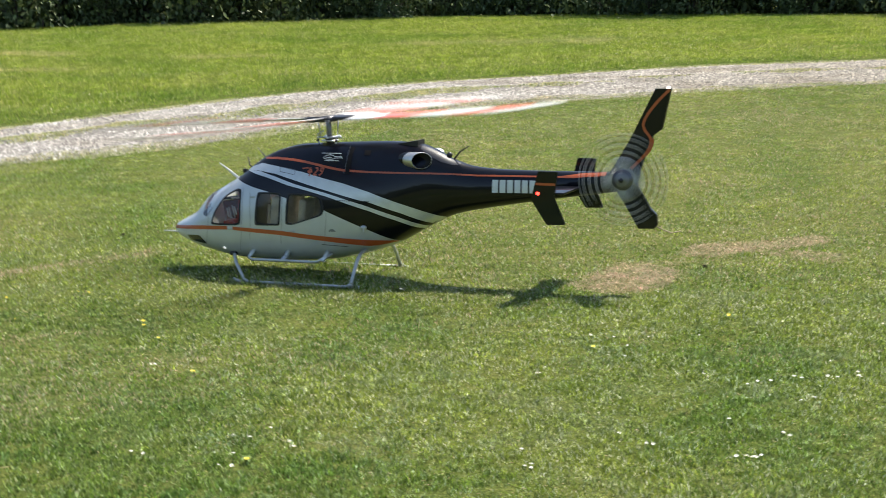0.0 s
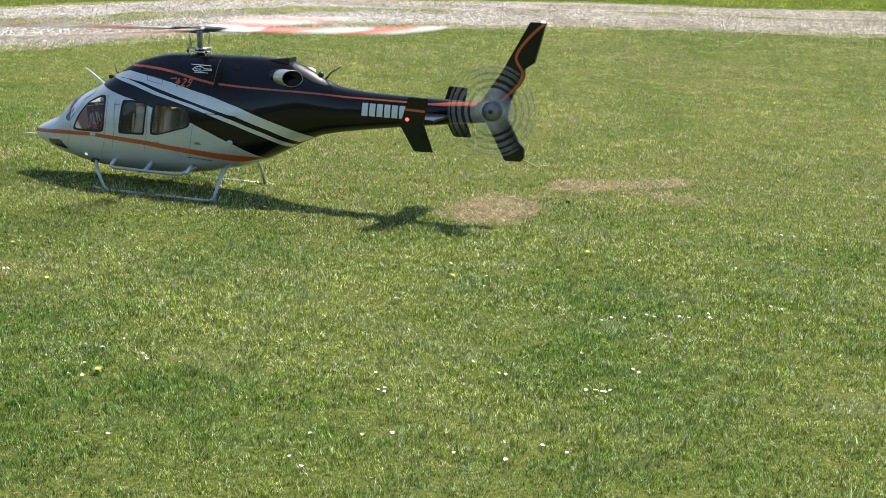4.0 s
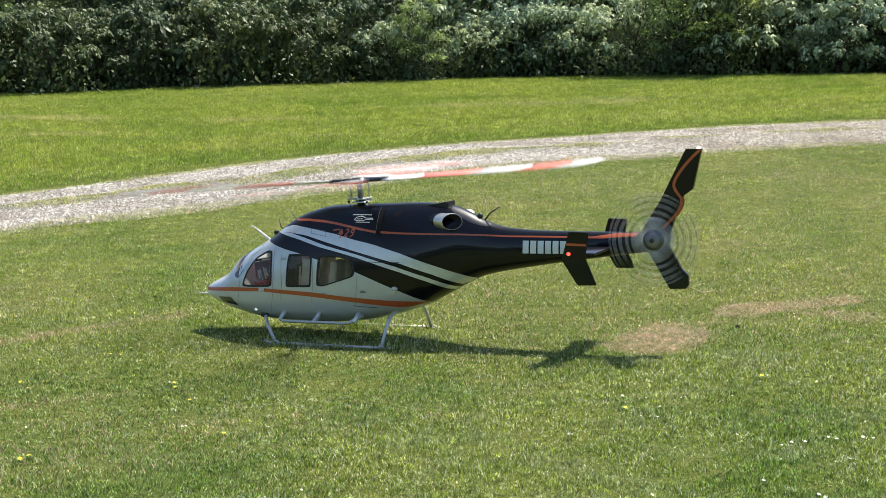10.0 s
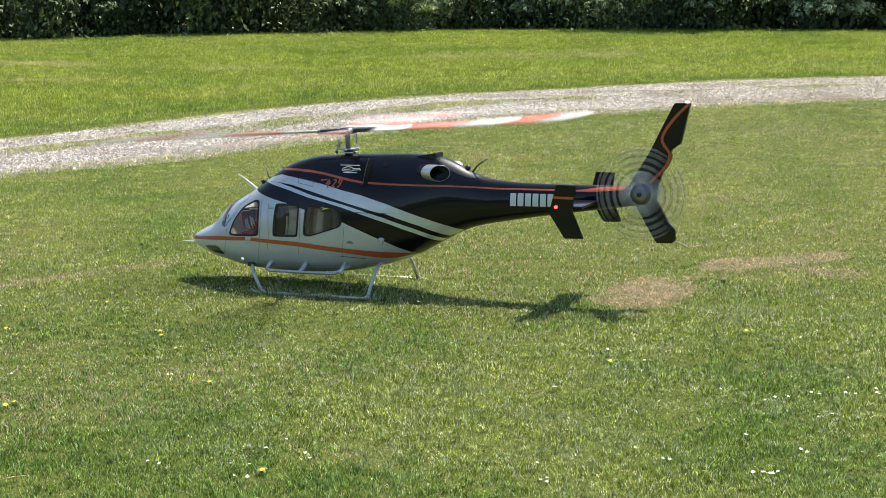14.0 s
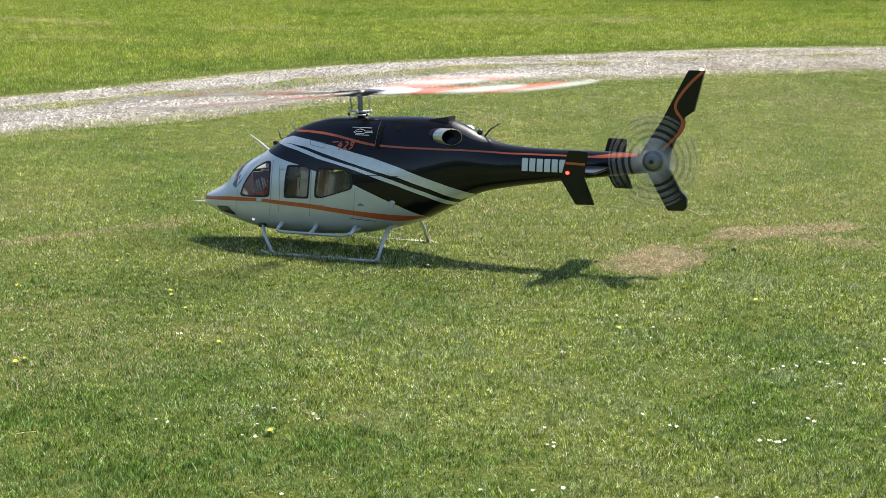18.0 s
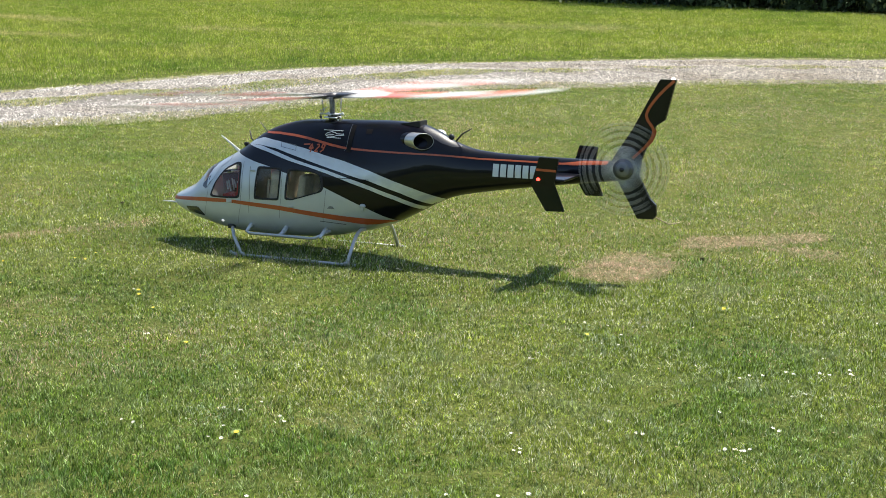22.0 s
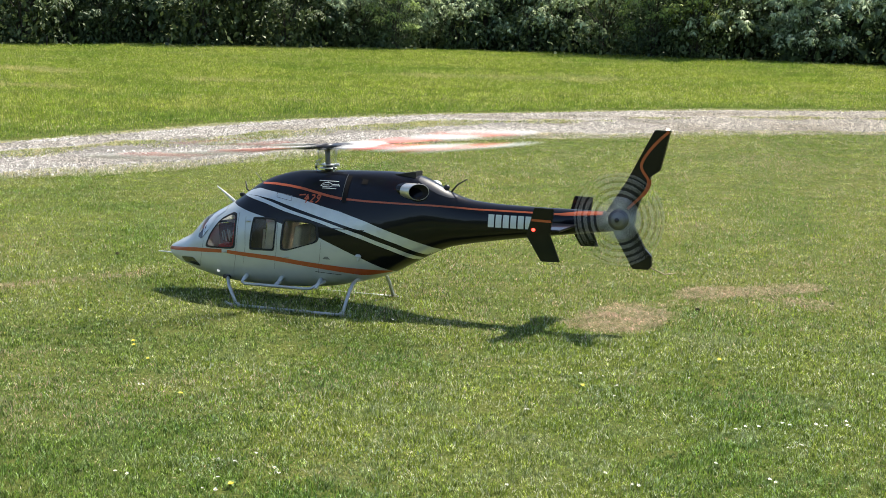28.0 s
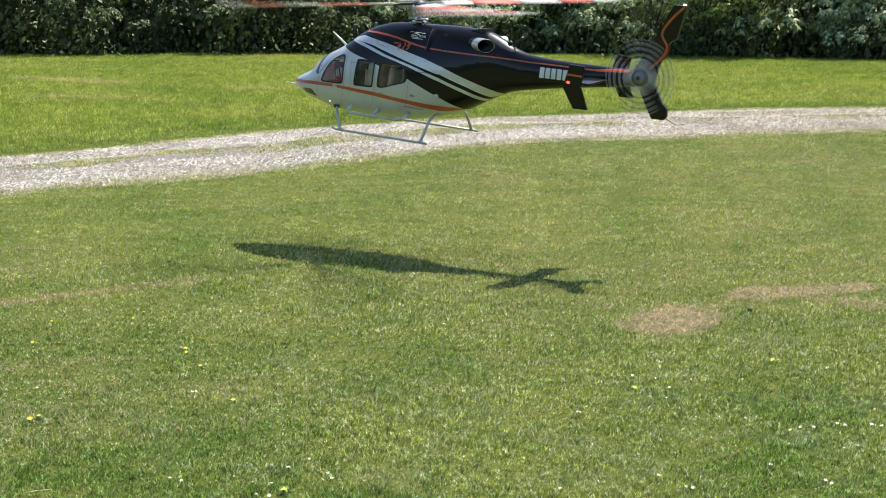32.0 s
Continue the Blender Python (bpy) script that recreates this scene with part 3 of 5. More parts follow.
def rosettes(n, roots, outward, leaf, rng, blades=7):
    """Umbrella-like bunches of drooping leaves at the ends of twigs."""
    k = rng.integers(0, len(roots), n)
    o = roots[k] + rng.normal(0, 1, (n, 3)) * leaf * 0.5
    axis = 0.55 * outward[k] + np.array([0, 0, 0.75]) + rng.normal(0, 0.28, (n, 3))
    axis /= np.linalg.norm(axis, axis=1, keepdims=True)
    t1 = np.cross(axis, rng.normal(0, 1, (n, 3)))
    t1 /= np.linalg.norm(t1, axis=1, keepdims=True) + 1e-9
    t2 = np.cross(axis, t1)
    size = leaf * rng.lognormal(0, 0.25, n)[:, None]
    droop = rng.uniform(0.1, 0.75, (n, 1))
    out = []
    for j in range(blades):
        a = 2 * np.pi * j / blades + rng.normal(0, 0.25, (n, 1))
        d = np.cos(a) * t1 + np.sin(a) * t2 - droop * axis - np.array([0, 0, 0.25])
        d /= np.linalg.norm(d, axis=1, keepdims=True)
        q = np.cross(d, axis)
        q /= np.linalg.norm(q, axis=1, keepdims=True) + 1e-9
        b = size * rng.uniform(0.7, 1.15, (n, 1))
        tip = o + d * b - np.array([0, 0, 0.22]) * b
        out.append(np.stack([o, o + d * b * 0.5 + q * b * 0.2, tip, o + d * b * 0.5 - q * b * 0.2], 1))
    v = np.concatenate(out)
    tri = np.array([(0, 1, 2), (0, 2, 3)])
    return v.reshape(-1, 3), (tri[None] + 4 * np.arange(len(v))[:, None, None]).reshape(-1, 3)


def shrub(name, label, category, high, broad, n, leaf, mat, seed, group, lobes=18, low=0.30):
    """Stems that fork to many leafy boughs of uneven size; leaves hang in bunches on each bough's upper skin, with dark gaps between the boughs."""
    rng, rnd = np.random.default_rng(seed), random.Random(seed)
    root = thing(name, label, category, group)
    verts, faces, vs, fs, count = [], [], [], [], 0
    for k in range(lobes):
        a = 2.4 * k + rnd.uniform(-0.5, 0.5)
        u = (k + 0.5) / lobes
        lift = low + (0.90 - low) * rnd.random() ** 0.8
        swell = math.sqrt(max(0.05, 1 - (max(0.0, lift - 0.45) / 0.58) ** 2))  # the dome closes towards the top
        out = broad * 0.46 * swell * (0.35 + 0.65 * math.sqrt(u))
        c = Vector((out * math.cos(a), out * math.sin(a), high * lift))
        r = broad * rnd.uniform(0.08, 0.17)
        knee = Vector((c.x * 0.2, c.y * 0.2, c.z * 0.5))
        limb(verts, faces, (0.08 * math.cos(a), 0.08 * math.sin(a), -0.1), knee, 0.024, 0.016)
        limb(verts, faces, knee, c, 0.016, 0.006)
        m = int(n / lobes * rnd.uniform(0.6, 1.4))
        twigs = max(10, m // 2)
        d = rng.normal(0, 1, (twigs, 3))
        d[:, 2] = np.abs(d[:, 2]) * np.where(rng.random(twigs) < 0.93, 1, -0.3)
        d /= np.linalg.norm(d, axis=1, keepdims=True)
        tips = np.array(c) + d * r * rng.uniform(0.75, 1.15, (twigs, 1)) * np.array([1.15, 1.15, 0.8])
        for v, f in (rosettes(m, tips, d, leaf, rng), leaves(m, np.array([tuple(c)]), (r * 0.5, r * 0.5, r * 0.4), leaf * 0.9, rng, 0.6)):
            vs.append(v)
            fs.append(f + count)
            count += len(v)
    # inner leaves take the dark material: the crown's inner shade put into colour
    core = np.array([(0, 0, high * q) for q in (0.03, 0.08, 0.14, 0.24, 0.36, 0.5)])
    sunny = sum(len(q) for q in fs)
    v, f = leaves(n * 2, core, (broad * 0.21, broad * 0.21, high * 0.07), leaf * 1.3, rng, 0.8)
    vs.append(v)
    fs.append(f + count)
    me = bpy.data.meshes.new("trunk")
    me.from_pydata(verts, [], faces)
    me.materials.append(M_BARK)
    st = new("trunk", me)
    st.parent = root
    v = np.concatenate(vs)
    v[:, 2] = np.maximum(v[:, 2], 0.03)
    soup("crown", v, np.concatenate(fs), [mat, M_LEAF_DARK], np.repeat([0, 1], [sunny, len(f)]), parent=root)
    return root


def conifer(name, label, high, broad, n, seed, group):
    rng, rnd = np.random.default_rng(seed), random.Random(seed)
    root = thing(name, label, "tree", group)
    verts, faces, ends = [], [], []
    limb(verts, faces, (0, 0, -0.1), (0, 0, high), 0.16, 0.02, 8)
    for k in range(110):
        u = rnd.uniform(0.03, 0.98)
        r, a = broad * 0.5 * (1 - u) ** 0.75 * rnd.uniform(0.7, 1.1), rnd.uniform(0, 2 * math.pi)
        s, e = Vector((0, 0, u * high)), Vector((r * math.cos(a), r * math.sin(a), u * high - 0.25 * r))
        limb(verts, faces, s, e, 0.022, 0.005, 4)
        ends += [tuple(s.lerp(e, w)) for w in (0.35, 0.55, 0.75, 0.95)]
    me = bpy.data.meshes.new("trunk")
    me.from_pydata(verts, [], faces)
    me.materials.append(M_BARK)
    tr = new("trunk", me)
    tr.parent = root
    v, f = leaves(n, np.array(ends), (0.13, 0.13, 0.09), 0.14, rng, 0.7)
    soup("crown", v, f, [M_NEEDLE], parent=root)
    return root


def build_wood():
    rnd = random.Random(11)
    kinds = [
        shrub("hazel_shrub", "low rounded hazel shrub with sunlit top", "shrub", 2.2, 2.7, 800, 0.096, M_LEAF, 1, "shrubs along the wood", 20, 0.22),
        shrub("hazel_shrub", "low hazel shrub in the hedge, its leaves coloured darker", "shrub", 2.1, 2.5, 620, 0.104, M_LEAF_DARK, 2, "shrubs along the wood", 15),
        shrub("elder_shrub", "broad elder shrub with drooping pale leaves", "shrub", 2.5, 2.8, 800, 0.112, M_LEAF, 3, "shrubs along the wood", 20, 0.22),
        shrub("young_tree", "young light-green broadleaf tree among the shrubs", "tree", 3.6, 2.0, 1700, 0.058, M_LEAF_TREE, 4, "young trees along the wood", 22, 0.10),
        shrub("beech_tree", "leafy beech tree behind the shrubs", "tree", 5.2, 3.4, 1300, 0.110, M_LEAF_TREE, 5, "broadleaf trees of the wood", 20),
        shrub("beech_tree", "leafy beech tree behind the shrubs", "tree", 4.6, 3.1, 1100, 0.110, M_LEAF_DARK, 6, "broadleaf trees of the wood", 18),
    ]
    pines = [conifer("spruce", "dark green spruce behind the shrubs", 8.0, 3.6, 7500, 21, "spruces of the wood"),
             conifer("spruce", "dark green spruce behind the shrubs", 9.5, 4.2, 8000, 22, "spruces of the wood")]
    used = set()

    def put(src, x, y, turn, size):
        m = pose(x, y, float(ground_z(x, y)) - 0.03, 0, 0, turn)
        if src.name not in used:
            used.add(src.name)
            src.matrix_basis, ob = m, src
        else:
            ob = copy_thing(src, m)
        ob.scale = (size, size, size)

    x, k = -20.0, 0
    while x < 24:
        y = float(hedge_line(x))
        # the hedge's left part takes the darker leaf colour
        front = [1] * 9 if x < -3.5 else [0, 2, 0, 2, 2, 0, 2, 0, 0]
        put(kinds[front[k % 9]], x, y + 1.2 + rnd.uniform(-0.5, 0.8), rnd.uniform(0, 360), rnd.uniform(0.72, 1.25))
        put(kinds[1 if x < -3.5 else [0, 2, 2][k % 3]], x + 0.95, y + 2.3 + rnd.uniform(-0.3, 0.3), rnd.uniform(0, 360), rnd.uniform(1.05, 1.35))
        put(kinds[(5 if k % 3 else 4) if x < -1.0 else 4], x + 0.3, y + 4.2 + rnd.uniform(-0.4, 0.4), rnd.uniform(0, 360), rnd.uniform(0.85, 1.15))
        put(pines[k % 2], x + rnd.uniform(-0.4, 0.4), y + 6.6 + rnd.uniform(-0.5, 1.0), rnd.uniform(0, 360), rnd.uniform(0.9, 1.3))
        x += rnd.uniform(1.9, 2.7)
        k += 1
    # taller light-green trees that stand out of the hedge
    for tx, back, size in ((-0.85, 0.5, 0.74), (5.9, 0.5, 1.0), (6.9, 0.6, 1.15)):
        put(kinds[3], tx, float(hedge_line(tx)) + back, rnd.uniform(0, 360), size)


def build_posts():
    """Thin weathered marker posts at the meadow's upper edge."""
    for k, x in enumerate((-10.0, -6.85)):
        y = float(hedge_line(x)) - 0.25
        post = thing("marker_post", "thin weathered wooden marker post in the meadow", "post", "marker posts", at=pose(x, y, float(ground_z(x, y)), 0, 2 - 4 * k, 0))
        part("stake", tube([(0, 0, -0.3), (0, 0, 0.6), (0.02, 0, 1.0)], 0.07, 6), M_BARK, post)
        part("stake_top", tube([(0.02, 0, 1.0), (0.02, 0, 1.06)], 0.07, 6, 0.03), M_BARK, post)


def build_far_wood():
    """An added far-off ring of wood, mostly unseen: closes the place and darkens reflections."""
    n, verts, faces = 180, [], []
    rnd = random.Random(8)
    levels = ((0.0, 0.0), (0.35, 0.9), (0.7, 0.3), (1.0, -0.8))
    for k in range(n):
        a = 2 * math.pi * k / n
        r, top = 78 + 5 * math.sin(3 * a) + rnd.uniform(-1.5, 1.5), 11 + rnd.uniform(-2.0, 2.0)
        for u, out in levels:
            q = r - out * rnd.uniform(0.6, 1.6)
            x, y = q * math.sin(a), q * math.cos(a)
            verts.append((x, y, float(ground_z(x, y)) - 0.3 + u * top))
    m = len(levels)
    for k in range(n):
        w = (k + 1) % n
        for j in range(m - 1):
            faces.append((k * m + j, w * m + j, w * m + j + 1, k * m + j + 1))
    me = bpy.data.meshes.new("backdrop")
    me.from_pydata(verts, [], faces)
    me.materials.append(M_FAR)
    tagged(new("backdrop", me), "added, mostly unseen belt of dark distant woodland round the meadow", "woodland", kind="structure")


def track_rule(rng):
    """Tufts along the crown and the rims of the track."""
    def rule(x, y):
        a = across(x, y)
        crown = np.abs(a - 0.5 - 0.05 * wobble(x, y, 0.8)) < 0.10 * crown_share(x) + 0.07 * wobble(x, y, 2.6, 1.0)
        rims = np.abs(np.abs(a - 0.5) - 0.495) < np.where(a < 0.5, 0.06, 0.04) + 0.05 * wobble(x, y, 3.0)
        ok = (crown & (rng.random(len(x)) < 0.68 + 0.75 * wobble(x, y, 3.0, 2.0))) | rims
        near = rims & (a < 0.5)
        far = rims & (a > 0.5)
        bleached = rng.random(len(x)) < np.where(near, 0.8, np.where(far, 0.45, 0.28))
        return ok, 1 + 0.4 * wobble(x, y, 5.0), np.where(bleached, 2, (rng.random(len(x)) < 0.5).astype(int))
    return rule


def mown_lines(x, y):
    """Pale streaks left by the mower in the lawn ahead of the nose."""
    x, y = np.asarray(x, float), np.asarray(y, float)
    a = np.minimum(from_line(x, y, -3.4, 7.85, -2.38, 8.84), from_line(x, y, -2.38, 8.84, -1.75, 9.3))
    b = from_line(x, y, -2.6, 6.7, -1.6, 7.1)
    return np.exp(-(a / 0.075) ** 2) + 0.45 * np.exp(-(b / 0.08) ** 2)


def build_clippings(rng):
    """Dry cut blades lying flat in the lawn, thickest in the burnt patches."""
    n = 300000
    ang, r = rng.uniform(radians(-23), radians(28), n), (3.5 ** 1.5 + (20 ** 1.5 - 3.5 ** 1.5) * rng.random(n)) ** (1 / 1.5)
    x, y = r * np.sin(ang), r * np.cos(ang)
    ok = (across(x, y) < 0) & (rng.random(n) < np.clip(0.22 + 0.3 * wobble(x, y, 1.6, 6.0) + 1.1 * mown_lines(x, y) + 0.25 * wobble(x, y, 12.0, 3.0) + 2.0 * np.clip(dryness(x, y), 0, 1), 0.04, 1))
    x, y, r = x[ok], y[ok], r[ok]
    extra = 60000
    px, py = rng.uniform(0.6, 2.7, extra), rng.uniform(7.5, 9.6, extra)
    k = rng.random(extra) < np.clip(dryness(px, py) * 1.3, 0, 1)
    x, y = np.concatenate([x, px[k]]), np.concatenate([y, py[k]])
    n, r = len(x), np.hypot(x, y)
    a, t = rng.uniform(0, 2 * np.pi, n), rng.normal(0.12, 0.25, n)
    long = rng.uniform(0.006, 0.017, n)
    way = np.stack([np.cos(a) * np.cos(t), np.sin(a) * np.cos(t), np.sin(t)], 1) * long[:, None]
    side = np.stack([-np.sin(a), np.cos(a), 0.4 * rng.normal(0, 1, n)], 1) * (0.00031 * (r * r) ** 0.3 * rng.uniform(0.6, 1.3, n))[:, None]
    root = np.stack([x, y, ground_z(x, y) + rng.uniform(0.004, 0.014, n)], 1)
    v = np.stack([root - side, root + side, root + way + 0.6 * side, root + way - 0.6 * side], 1)
    tri = np.array([(0, 1, 2), (0, 2, 3)])
    faces = (tri[None] + 4 * np.arange(n)[:, None, None]).reshape(-1, 3)
    tagged(soup("grass_clippings", v.reshape(-1, 3), faces, [M_CLIP]), "dry straw-coloured grass clippings lying in the lawn", "grass", kind="stuff")


def build_seed_heads(rng):
    """Pale heads over the meadow grass."""
    n = 26000
    ang, r = rng.uniform(radians(-23), radians(28), n), rng.uniform(16, 42, n)
    x, y = r * np.sin(ang), r * np.cos(ang)
    ok = (across(x, y) > 1.05) & (y < hedge_line(x) + 0.5) & (rng.random(n) < 0.35 + 0.5 * wobble(x, y, 0.7, 9.0))
    x, y = x[ok], y[ok]
    n = len(x)
    s = rng.uniform(0.003, 0.0085, n)
    z = ground_z(x, y) + rng.uniform(0.05, 0.10, n)
    tri = np.array([(0, 1, 2), (0, 2, 3), (0, 3, 1)])
    o = np.array([(0, 0, 1.0), (1, 0, -0.5), (-0.5, 0.87, -0.5), (-0.5, -0.87, -0.5)])
    v = np.stack([x, y, z], 1)[:, None] + o[None] * s[:, None, None]
    faces = (tri[None] + 4 * np.arange(n)[:, None, None]).reshape(-1, 3)
    tagged(soup("seed_heads", v.reshape(-1, 3), faces, [M_SEED]), "pale seed heads over the meadow grass", "grass", kind="stuff")


rng = np.random.default_rng(5)
build_ground()
build_road()
build_wood()
build_far_wood()


# ---- the helicopter: x to its nose, y to its left, z up ----
STATIONS = [  # x, top, bottom, half width, narrowing towards the top, roundness
    (4.12, 1.03, 0.97, 0.03, 0, 2), (4.0, 1.12, 0.84, 0.17, 0, 2), (3.75, 1.25, 0.73, 0.33, 0, 2.1), (3.4, 1.44, 0.61, 0.49, 0.02, 2.2),
    (3.0, 1.85, 0.51, 0.63, 0.08, 2.3), (2.5, 2.11, 0.42, 0.74, 0.14, 2.5), (2.1, 2.35, 0.38, 0.79, 0.18, 2.6), (1.65, 2.67, 0.36, 0.81, 0.26, 2.6),
    (1.2, 2.87, 0.35, 0.81, 0.30, 2.6), (0.6, 3.0, 0.37, 0.81, 0.32, 2.6), (0, 3.03, 0.42, 0.81, 0.32, 2.6), (-0.8, 3.06, 0.57, 0.79, 0.30, 2.5),
    (-1.5, 3.08, 0.78, 0.72, 0.26, 2.4), (-2.2, 3.03, 1.13, 0.58, 0.16, 2.3), (-2.6, 2.89, 1.34, 0.47, 0.08, 2.2), (-3.0, 2.69, 1.51, 0.37, 0.03, 2.1),
    (-3.5, 2.55, 1.62, 0.31, 0, 2.1), (-4.2, 2.50, 1.74, 0.27, 0, 2.1), (-5, 2.49, 1.86, 0.24, 0, 2.1), (-6, 2.49, 2.0, 0.2, 0, 2.1), (-6.75, 2.49, 2.10, 0.16, 0, 2.1)]
STA = np.array(STATIONS)[::-1]


def station(x):
    """Top, bottom, half width, narrowing and roundness at x, by smooth steps between the stations."""
    xs = STA[:, 0]
    x = min(max(x, xs[0]), xs[-1])
    i = min(max(int(np.searchsorted(xs, x)) - 1, 0), len(xs) - 2)
    h = xs[i + 1] - xs[i]
    t = (x - xs[i]) / h
    out = []
    for k in range(1, 6):
        y = STA[:, k]
        d = np.diff(y) / np.diff(xs)
        def slope(j):
            if j == 0 or j == len(xs) - 1:
                return d[min(j, len(d) - 1)]
            return 0.0 if d[j - 1] * d[j] <= 0 else 2 * d[j - 1] * d[j] / (d[j - 1] + d[j])
        out.append((2 * t ** 3 - 3 * t * t + 1) * y[i] + (t ** 3 - 2 * t * t + t) * h * slope(i)
                   + (3 * t * t - 2 * t ** 3) * y[i + 1] + (t ** 3 - t * t) * h * slope(i + 1))
    return out


def skin_y(x, z):
    """Half the hull's width at x and z."""
    zt, zb, w, k, n = station(x)
    zc = zb + 0.42 * (zt - zb)
    u = (z - zc) / (zt - zc) if z > zc else (zc - z) / (zc - zb)
    u = min(max(u, 0.0), 0.9995)
    return w * (1 - u ** n) ** (1 / n) * (1 - k * u ** 1.5 if z > zc else 1.0)


def ring(x, inset=0.0, top=9.0, sides=48):
    zt, zb, w, k, n = station(x)
    zt, zb, w = zt - inset, zb + inset, max(w - inset, 0.01)
    zc = zb + 0.42 * (zt - zb)
    pts = []
    for j in range(sides):
        a = 2 * math.pi * j / sides
        c, s = math.cos(a), math.sin(a)
        u = abs(s) ** (2 / n)
        z = zc + (zt - zc) * u if s > 0 else zc - (zc - zb) * u
        y = math.copysign(abs(c) ** (2 / n), c) * w * (1 - k * u ** 1.5 if s > 0 else 1.0)
        pts.append((x * S, y * S, (z if z < top else top + 0.02 * (z - top)) * S))
    return pts


def loft(rings):
    bm = bmesh.new()
    rows = [[bm.verts.new(p) for p in r] for r in rings]
    for a, b in zip(rows, rows[1:]):
        for j in range(len(a)):
            q = (j + 1) % len(a)
            bm.faces.new((a[j], a[q], b[q], b[j]))
    bm.faces.new(rows[0])
    bm.faces.new(rows[-1][::-1])
    return bm


def rounded(poly, times=2, cut=0.18):
    """A polygon with its corners cut off softly."""
    for _ in range(times):
        out = []
        for a, b in zip(poly, poly[1:] + poly[:1]):
            out += [tuple(p + (q - p) * cut for p, q in zip(a, b)), tuple(p + (q - p) * (1 - cut) for p, q in zip(a, b))]
        poly = out
    return poly


def dense(poly, step=0.09):
    out = []
    for a, b in zip(poly, poly[1:] + poly[:1]):
        n = max(1, int(math.dist(a, b) / step))
        out += [tuple(p + (q - p) * i / n for p, q in zip(a, b)) for i in range(n)]
    return out


def tube(points, r, sides=10, r_end=None):
    """A round tube along points, in full-size metres."""
    bm = bmesh.new()
    pts = [Vector(p) * S for p in points]
    rows = []
    for i, p in enumerate(pts):
        way = (pts[min(i + 1, len(pts) - 1)] - pts[max(i - 1, 0)]).normalized()
        turn = way.to_track_quat("Z", "Y")
        rr = (r if r_end is None else r + (r_end - r) * i / (len(pts) - 1)) * S
        rows.append([bm.verts.new(p + turn @ Vector((rr * math.cos(2 * math.pi * j / sides), rr * math.sin(2 * math.pi * j / sides), 0))) for j in range(sides)])
    for a, b in zip(rows, rows[1:]):
        for j in range(sides):
            bm.faces.new((a[j], a[(j + 1) % sides], b[(j + 1) % sides], b[j]))
    bm.faces.new(rows[0][::-1])
    bm.faces.new(rows[-1])
    return bm


def box(cx, cy, cz, lx, ly, lz, bevel=0.02, turn=(0, 0, 0)):
    bm = bmesh.new()
    bmesh.ops.create_cube(bm, size=1.0)
    bmesh.ops.scale(bm, vec=(lx * S, ly * S, lz * S), verts=bm.verts)
    if bevel:
        bmesh.ops.bevel(bm, geom=bm.edges[:], offset=bevel * S, segments=2, affect="EDGES", profile=0.6)
    bmesh.ops.transform(bm, matrix=pose(cx * S, cy * S, cz * S, *turn), verts=bm.verts)
    return bm


def ball(cx, cy, cz, rx, ry, rz):
    bm = bmesh.new()
    bmesh.ops.create_uvsphere(bm, u_segments=16, v_segments=10, radius=S)
    bmesh.ops.scale(bm, vec=(rx, ry, rz), verts=bm.verts)
    bmesh.ops.translate(bm, vec=(cx * S, cy * S, cz * S), verts=bm.verts)
    return bm


def plate(poly, y, thick, bevel=0.012):
    """A flat plate in x and z with rounded rims."""
    bm = bmesh.new()
    f = bm.faces.new([bm.verts.new((x * S, (y - thick / 2) * S, z * S)) for x, z in poly])
    ext = bmesh.ops.extrude_face_region(bm, geom=[f])
    bmesh.ops.translate(bm, vec=(0, thick * S, 0), verts=[v for v in ext["geom"] if isinstance(v, bmesh.types.BMVert)])
    bmesh.ops.bevel(bm, geom=bm.edges[:], offset=bevel * S, segments=2, affect="EDGES")
    return bm


def on_skin(poly, side, lift):
    """A polygon in x and z laid on the hull."""
    return [Vector((x, side * (skin_y(x, z) + lift), z)) * S for x, z in poly]


def lower_upper(upper, lower, x):
    ux, lx = np.array(upper)[::-1], np.array(lower)[::-1]
    return np.interp(x, ux[:, 0], ux[:, 1]), np.interp(x, lx[:, 0], lx[:, 1])


def stripe(name, upper, lower, side, mat, parent, label="", lift=0.006, step=0.06, rows=6):
    """A painted band on the hull between two lines that run aft."""
    bm = bmesh.new()
    xa, xb = max(upper[0][0], lower[0][0]), min(upper[-1][0], lower[-1][0])
    xs = np.linspace(xa, xb, max(2, int((xa - xb) / step)))
    grid = []
    for x in xs:
        hi, lo = lower_upper(upper, lower, x)
        zt, zb = station(x)[:2]
        lo, hi = max(lo, zb + 0.01), min(hi, zt - 0.004)
        hi = max(hi, lo + 0.002)
        grid.append([bm.verts.new(Vector((x, side * (skin_y(x, lo + (hi - lo) * j / rows) + lift), lo + (hi - lo) * j / rows)) * S) for j in range(rows + 1)])
    for a, b in zip(grid, grid[1:]):
        for j in range(rows):
            bm.faces.new((a[j], a[j + 1], b[j + 1], b[j]))
    return part(name, bm, mat, parent, label)


